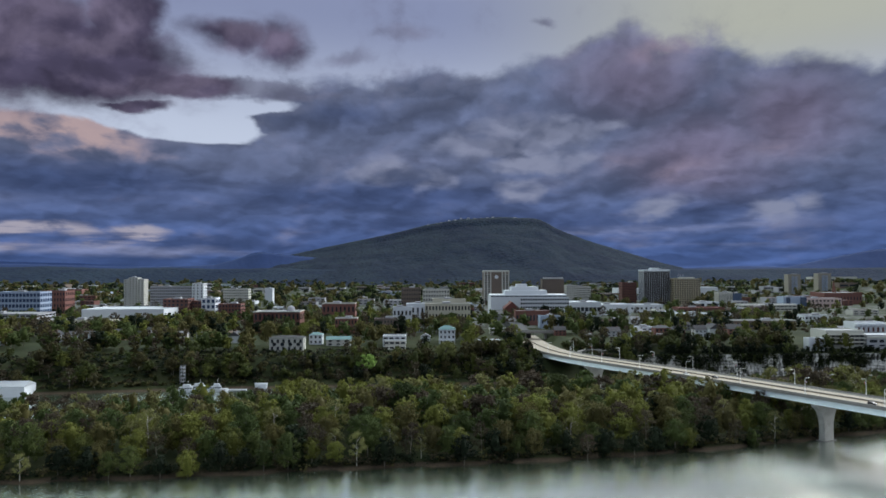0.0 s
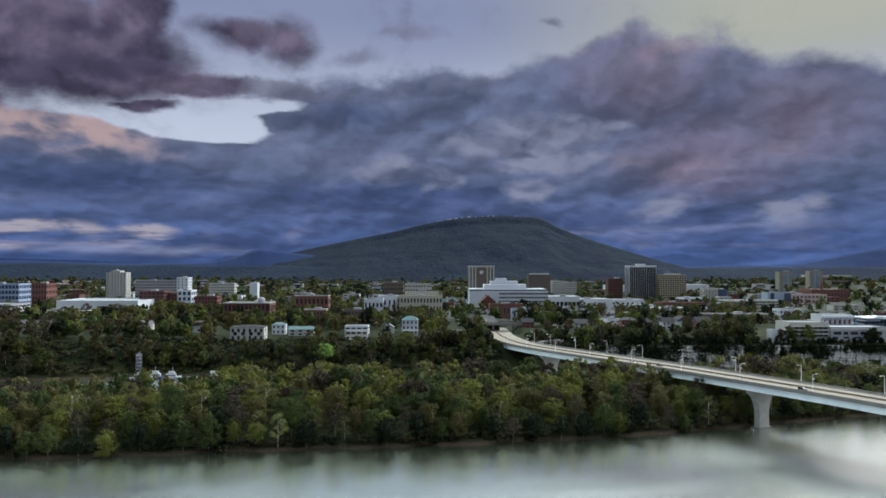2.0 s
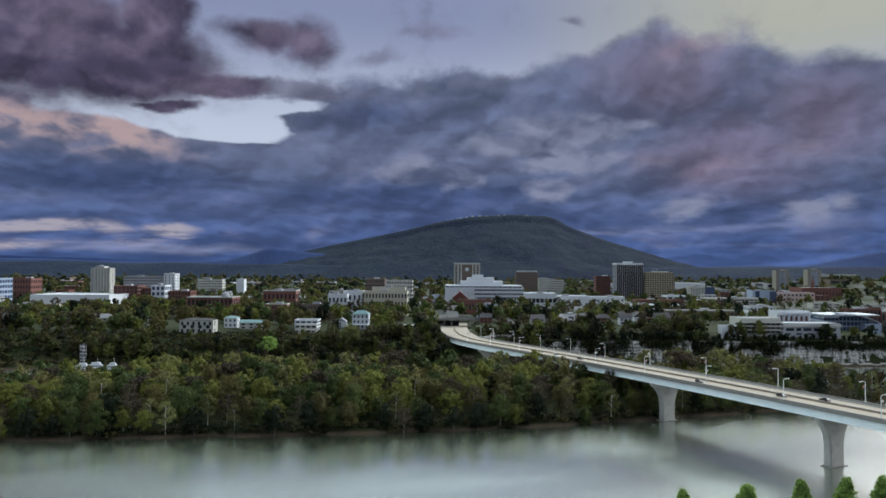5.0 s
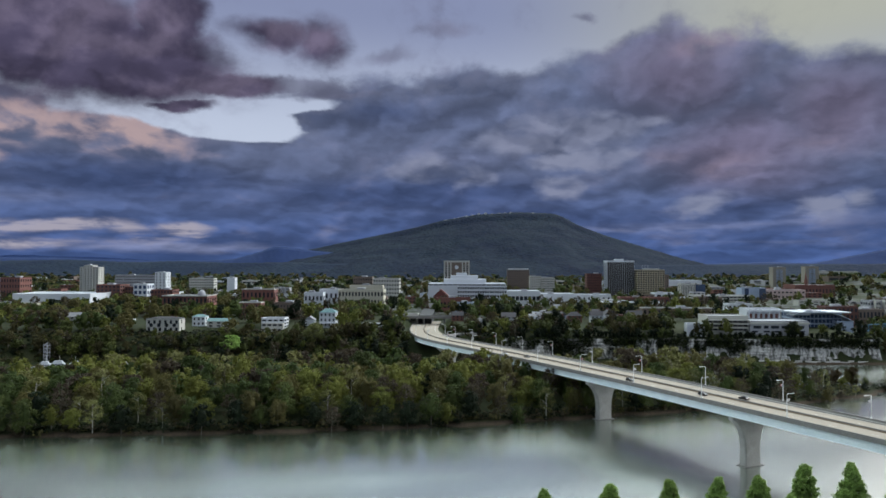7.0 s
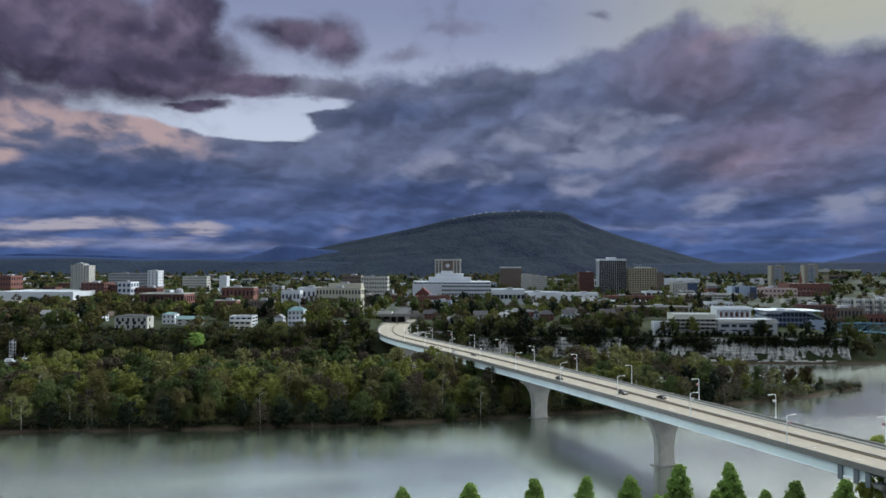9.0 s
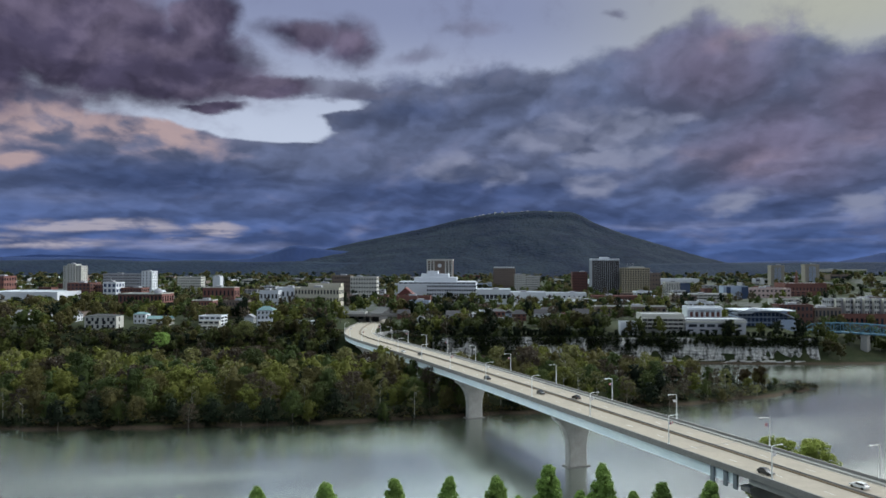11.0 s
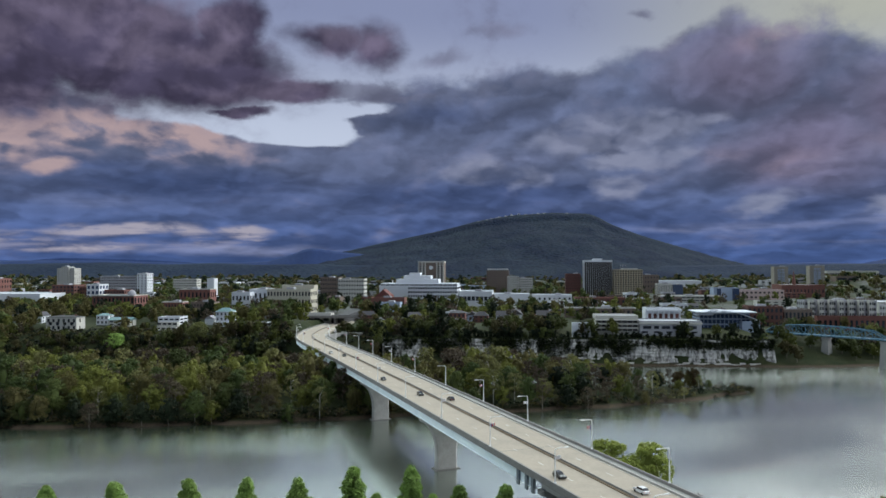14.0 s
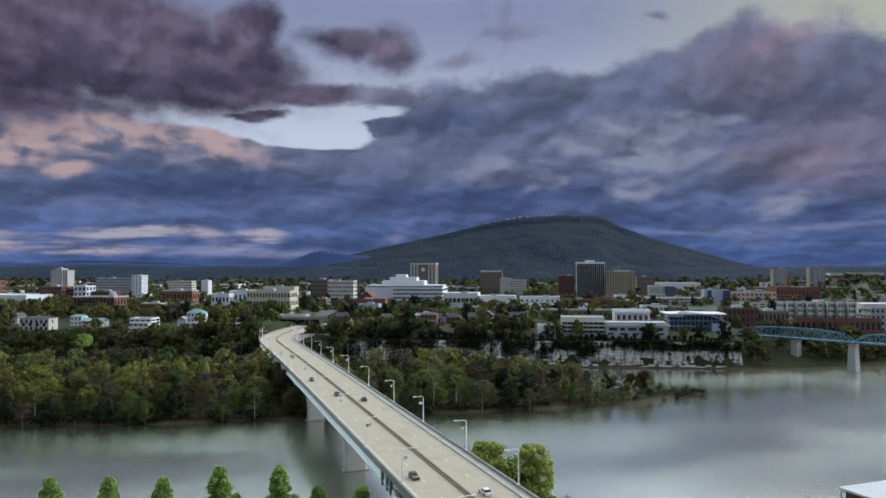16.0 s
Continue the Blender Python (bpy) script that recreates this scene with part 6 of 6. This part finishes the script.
for x0, x1, y0, gap in ((-98, -20, 796, 6.5), (-264, -210, 744, 7.5), (-440, -316, 888, 7.0), (18, 136, 984, 9.0), (-204, -156, 826, 7.0), (-130, -84, 706, 7.5), (236, 340, 880, 9.0), (60, 250, 735, 9.0), (-600, -500, 785, 9.0)):
    x = x0
    while x < x1:   # street trees that half hide the larger blocks
        if rng.random() < 0.92 and not 12 < x < 60:
            plant(pick(town_kinds), x, y0 + rng.uniform(-5, 3), rng.uniform(0.9, 1.45), rng.uniform(0.9, 1.1), woods=town_woods)
        x += rng.uniform(0.7, 1.3) * gap
town_woods.done("town_trees", "green and budding trees among the town's houses", "trees")

far_kinds = [tree_proto("tree", "far tree beyond the town", 61 + i, 15, 8, k, clumps=7, per=9, leaf=2.0, group=G2, spread=0.4) for i, k in enumerate(("green", "dark", "olive"))]
far_woods = Woods()
for _ in range(2600):
    y = 1350 + 1700 * rng.random()
    x = rng.uniform(-0.80 * y - 60, 0.66 * y + 200)
    if any(a < x < b and c - 12 < y < d for a, b, c, d in FOOT):
        continue
    plant(rng.choice(far_kinds), x, y, rng.uniform(0.7, 1.3), rng.uniform(0.7, 1.0), woods=far_woods)
far_woods.done("far_woods", "distant trees beyond the town", "trees")


# ---------------------------------------------------------------- the overpass at the town end of the bridge
def overpass():
    root = thing("overpass", pose(30, 722, 0), "concrete road overpass crossing above the bridge road", "overpass")
    part("deck", Shape().box(0, 0, 27.0, 64, 13, 1.6), M["parapet"], root)
    part("parapet", Shape().box(0, -6.4, 28.6, 64, 0.35, 1.0), M["stone"], root)
    part("parapet", Shape().box(0, 6.4, 28.6, 64, 0.35, 1.0), M["stone"], root)
    for x in (-24, 0.5, 22):
        part("pier", Shape().box(x, 0, 19.5, 1.4, 10, 7.6), M["parapet"], root)
    for x in (-33, 33):
        part("abutment", Shape().box(x, 0, 18, 3, 14, 9.5), M["parapet"], root)
    # the street that climbs away behind it
    street = thing("street", pose(0, 0, 0), "grey asphalt street climbing into the town", "street", kind="structure")
    part("carriageway", Shape().prism([(728, 20.0), (728, 27.6), (800, 30.5), (1000, 35.0), (1000, 20.0)], -7.0, 7.0), M["asphalt"], street).matrix_basis = pose(31, 0, 0, 0, 0, 90)


overpass()


def ramp_wall():
    """The slip road that leaves the bridge on its west side, on a curved wall."""
    s = Shape()
    pts = []
    for k in range(13):
        w = radians(205 - k * 12)
        pts.append((76 + 17 * math.cos(w), 590 + 19 * math.sin(w) * 1.2))
    for (xa, ya), (xb, yb) in zip(pts[:-1], pts[1:]):
        n = len(s.v)
        dx, dy = xb - xa, yb - ya
        ll = math.hypot(dx, dy)
        nx, ny = -dy / ll * 0.4, dx / ll * 0.4
        for x, y in ((xa, ya), (xb, yb)):
            s.v += [(x, y, 14), (x + nx, y + ny, 14), (x + nx, y + ny, 22.3), (x, y, 22.3)]
        s.f += [(n, n + 4, n + 7, n + 3), (n + 1, n + 2, n + 6, n + 5), (n + 3, n + 7, n + 6, n + 2), (n, n + 1, n + 5, n + 4)]
    tagged(new("ramp_wall", s.mesh("ramp_wall", M["concrete"])), "curved pale concrete wall of a slip road", "wall", kind="structure")


ramp_wall()


# ---------------------------------------------------------------- blue truss footbridge downstream
def footbridge():
    root = thing("truss_bridge", pose(0, 0, 0), "old blue steel truss footbridge on stone piers", "bridge")
    a, b = Vector((440, 652, 22.6)), Vector((508, 589, 22.2))
    d = (b - a).normalized()
    flat = Vector((d.x, d.y, 0)).normalized()
    side = Vector((flat.y, -flat.x, 0))
    turn = math.degrees(math.atan2(flat.y, flat.x))
    span = (b - a).length
    deck = part("deck", Shape().box(span * 1.15, 0, -0.9, span * 2.3, 7.4, 0.9), M["truss"], root, "blue-painted timber deck")
    deck.matrix_basis = pose(*a, 0, 0, turn)
    curb = part("stringer", Shape().box(span * 1.15, 3.8, -1.1, span * 2.3, 0.4, 1.3), M["girder"], root, "pale edge beam")
    curb.matrix_basis = pose(*a, 0, 0, turn)
    for k in range(2):
        start = span * k * 1.02
        n = 12
        for sgn in (-1, 1):
            tr = Shape()
            top = [(start + span * (i / n), sgn * 3.5, 1.0 + 7.0 * math.sin(math.pi * i / n) ** 0.3) for i in range(n + 1)]
            low = [(start + span * (i / n), sgn * 3.5, 0.0) for i in range(n + 1)]
            for i in range(n):
                tr.tube(top[i], top[i + 1], 0.32, 0.32, 4).tube(low[i], low[i + 1], 0.32, 0.32, 4)
                tr.tube(low[i + 1], top[i + 1], 0.25, 0.25, 4)
                if i < n / 2:
                    tr.tube(top[i + 1], low[i], 0.17, 0.17, 4).tube(top[i], low[i + 1], 0.17, 0.17, 4)
                else:
                    tr.tube(top[i], low[i + 1], 0.17, 0.17, 4).tube(top[i + 1], low[i], 0.17, 0.17, 4)
            t = part("truss", tr, M["truss"], root, "camelback blue steel truss")
            t.matrix_basis = pose(*a, 0, 0, turn)
        br = Shape()
        for i in range(2, n - 1):
            z = 1.0 + 7.0 * math.sin(math.pi * i / n) ** 0.3
            br.tube((start + span * i / n, -3.5, z), (start + span * i / n, 3.5, z), 0.12, 0.12, 4)
        t = part("bracing", br, M["truss"], root)
        t.matrix_basis = pose(*a, 0, 0, turn)
    for u in (0.53, 1.0, 2.02):
        p = a + flat * span * u
        g = -1.5
        pier = part("pier", Shape().box(0, 0, 0, 6.4, 9.4, 20.8 - g, 0, 0.72).box(0, 0, 20.8 - g - 1.2, 5.6, 8.0, 1.2), M["stone"], root, "weathered stone pier")
        pier.matrix_basis = pose(p.x, p.y, g, 0, 0, turn)


footbridge()


# ---------------------------------------------------------------- on the water
def boat(x, y, length, label, turn, blue=False):
    root = thing("boat", pose(x, y, 0.0, 0, 0, turn), label, "boat", "moored boats")
    hull = Shape()
    for k in range(9):
        u = k / 8
        half = 2.4 * math.sin(math.pi * min(1, 0.25 + 0.75 * (1 - u))) ** 0.5 if u < 1 else 0.05
        x0 = -length / 2 + u * length
        hull.v += [(x0, -half * 0.7, -0.4), (x0, half * 0.7, -0.4), (x0, half, 1.6 + 0.5 * u * u), (x0, -half, 1.6 + 0.5 * u * u)]
    for k in range(8):
        n = 4 * k
        hull.f += [(n + i, n + (i + 1) % 4, n + 4 + (i + 1) % 4, n + 4 + i) for i in range(4)]
    hull.f += [(3, 2, 1, 0), (32, 33, 34, 35)]
    part("hull", hull, M["hull_blue" if blue else "hull"], root)
    part("cabin", Shape().box(-length * 0.08, 0, 1.6, length * 0.5, 3.4, 2.4, 0, 0.92), M["hull"], root)
    part("upper_deck", Shape().box(-length * 0.05, 0, 4.0, length * 0.3, 2.8, 1.9, 0, 0.85), M["hull"], root)
    for c in range(5):
        piece("window", "glass", root, -length * 0.28 + c * length * 0.1, -1.72, 3.0, length * 0.07, 0.1, 0.8)
    part("mast", Shape().tube((0, 0, 5.9), (0, 0, 10), 0.1, 0.05).tube((-0.9, 0, 8), (0.9, 0, 8), 0.05, 0.05), M["pole"], root)


boat(-258, 531, 20, "long white motor cruiser moored at the far bank", 5)
boat(-236, 534, 16, "white motor yacht moored at the far bank", 8)
boat(-250, 536, 24, "white and blue tour boat moored at the far bank", 4, True)
dock = thing("floating_dock", pose(-245, 539, 0), "pale floating dock beside the boats", "dock")
part("deck", Shape().box(0, 0, -0.2, 60, 3, 0.8), M["hull"], dock)
for k in range(5):
    part("pile", Shape().tube((-26 + k * 13, 1.8, -2.5), (-26 + k * 13, 1.8, 3.4), 0.2, 0.2), M["wood"], dock)
shed = thing("boathouse", pose(-392, 520, 0), "white-roofed floating boathouse at the far bank", "boathouse")
part("wall", Shape().box(0, 0, 0, 38, 16, 8), M["white"], shed)
part("roof", Shape().gable(0, 0, 8, 38, 16, 3.2), M["roof_white"], shed)
tower_ = thing("stair_tower", pose(-268, 548, zland(-268, 548)), "grey open steel stair tower on the bank", "tower")
for e in (-1, 1):
    for g in (-1, 1):
        part("post", Shape().box(1.6 * e, 1.6 * g, -0.5, 0.35, 0.35, 15), M["grey"], tower_)
for k in range(5):
    part("landing", Shape().box(0, 0, 1.5 + 2.8 * k, 3.6, 3.6, 0.3), M["grey"], tower_)
    part("flight", Shape().prism([(-1.5, 1.6 + 2.8 * k), (1.5, 4.2 + 2.8 * k), (1.5, 4.5 + 2.8 * k), (-1.5, 1.9 + 2.8 * k)], -1.4, -0.4), M["grey"], tower_)
hut = thing("dock_hut", pose(-205, 546, zland(-205, 546) - 0.3), "small white dock hut", "hut")
part("wall", Shape().box(0, 0, 0, 9, 4, 3.4), M["white"], hut)
part("roof", Shape().gable(0, 0, 3.4, 9, 4, 0.9), M["roof_white"], hut)

marker = thing("channel_marker", pose(385, 469.4, -1.5), "dark channel marker post in the river", "marker")
part("post", Shape().tube((0, 0, 0), (0, 0, 5.0), 0.25, 0.2, 8), M["wood"], marker)
part("board", Shape().box(0, -0.25, 3.9, 1.1, 0.12, 1.2), M["darkwall"], marker)

# ---------------------------------------------------------------- near bank
pav = thing("riverside_pavilion", pose(386, 244, zland(372, 250) - 0.6, 0, 0, 27), "low pavilion with a flat white roof and red arched bays", "pavilion")
part("roof", Shape().box(0, 0, 6.2, 46, 24, 0.7), M["roof_white"], pav, "flat white membrane roof")
part("wall", Shape().box(0, 0, 0, 43, 21, 6.2), M["brick"], pav)
# arches are dark panels on the solid wall; the openings' shade is their colour
for c in range(13):
    bay = part("arch_bay", Shape().box(-19.8 + c * 3.3, -10.6, 0.2, 2.0, 0.4, 4.4).tube((-19.8 + c * 3.3, -10.8, 4.6), (-19.8 + c * 3.3, -10.4, 4.6), 1.0, 1.0, 12), M["darkwall"], pav, "dark arched panel painted as a shaded opening")
for x, y in ((-22.4, -11.4), (-22.4, 11.4), (22.4, -11.4), (22.4, 11.4)):
    part("corner_post", Shape().box(x, y, 0, 0.4, 0.4, 6.2), M["white"], pav)
post = thing("utility_pole", pose(273.2, 203.5, zland(273.2, 203.5) - 0.5), "wooden utility pole with a cross-arm", "pole")
part("pole", Shape().tube((0, 0, 0), (0, 0, 17.6 - zland(273.2, 203.5)), 0.2, 0.14, 8), M["wood"], post)
part("cross_arm", Shape().box(0, 0, 16.6 - zland(273.2, 203.5), 2.8, 0.16, 0.2), M["wood"], post)
pts = []
for _ in range(260):
    jx = rng.uniform(290, 400)
    jy = float(np.interp(jx, NEAR_X, NEAR_Y)) - abs(rng.gauss(0, 3)) - 2
    z = zland(jx, jy)
    for _ in range(24):
        pts.append((jx + rng.gauss(0, 0.8), jy + rng.gauss(0, 0.8), z + 1.6 * rng.random()))
undergrowth("bank_shrubs", "low green shrubs along the near shore", pts, ("fresh", "green"), 0.3, 71)
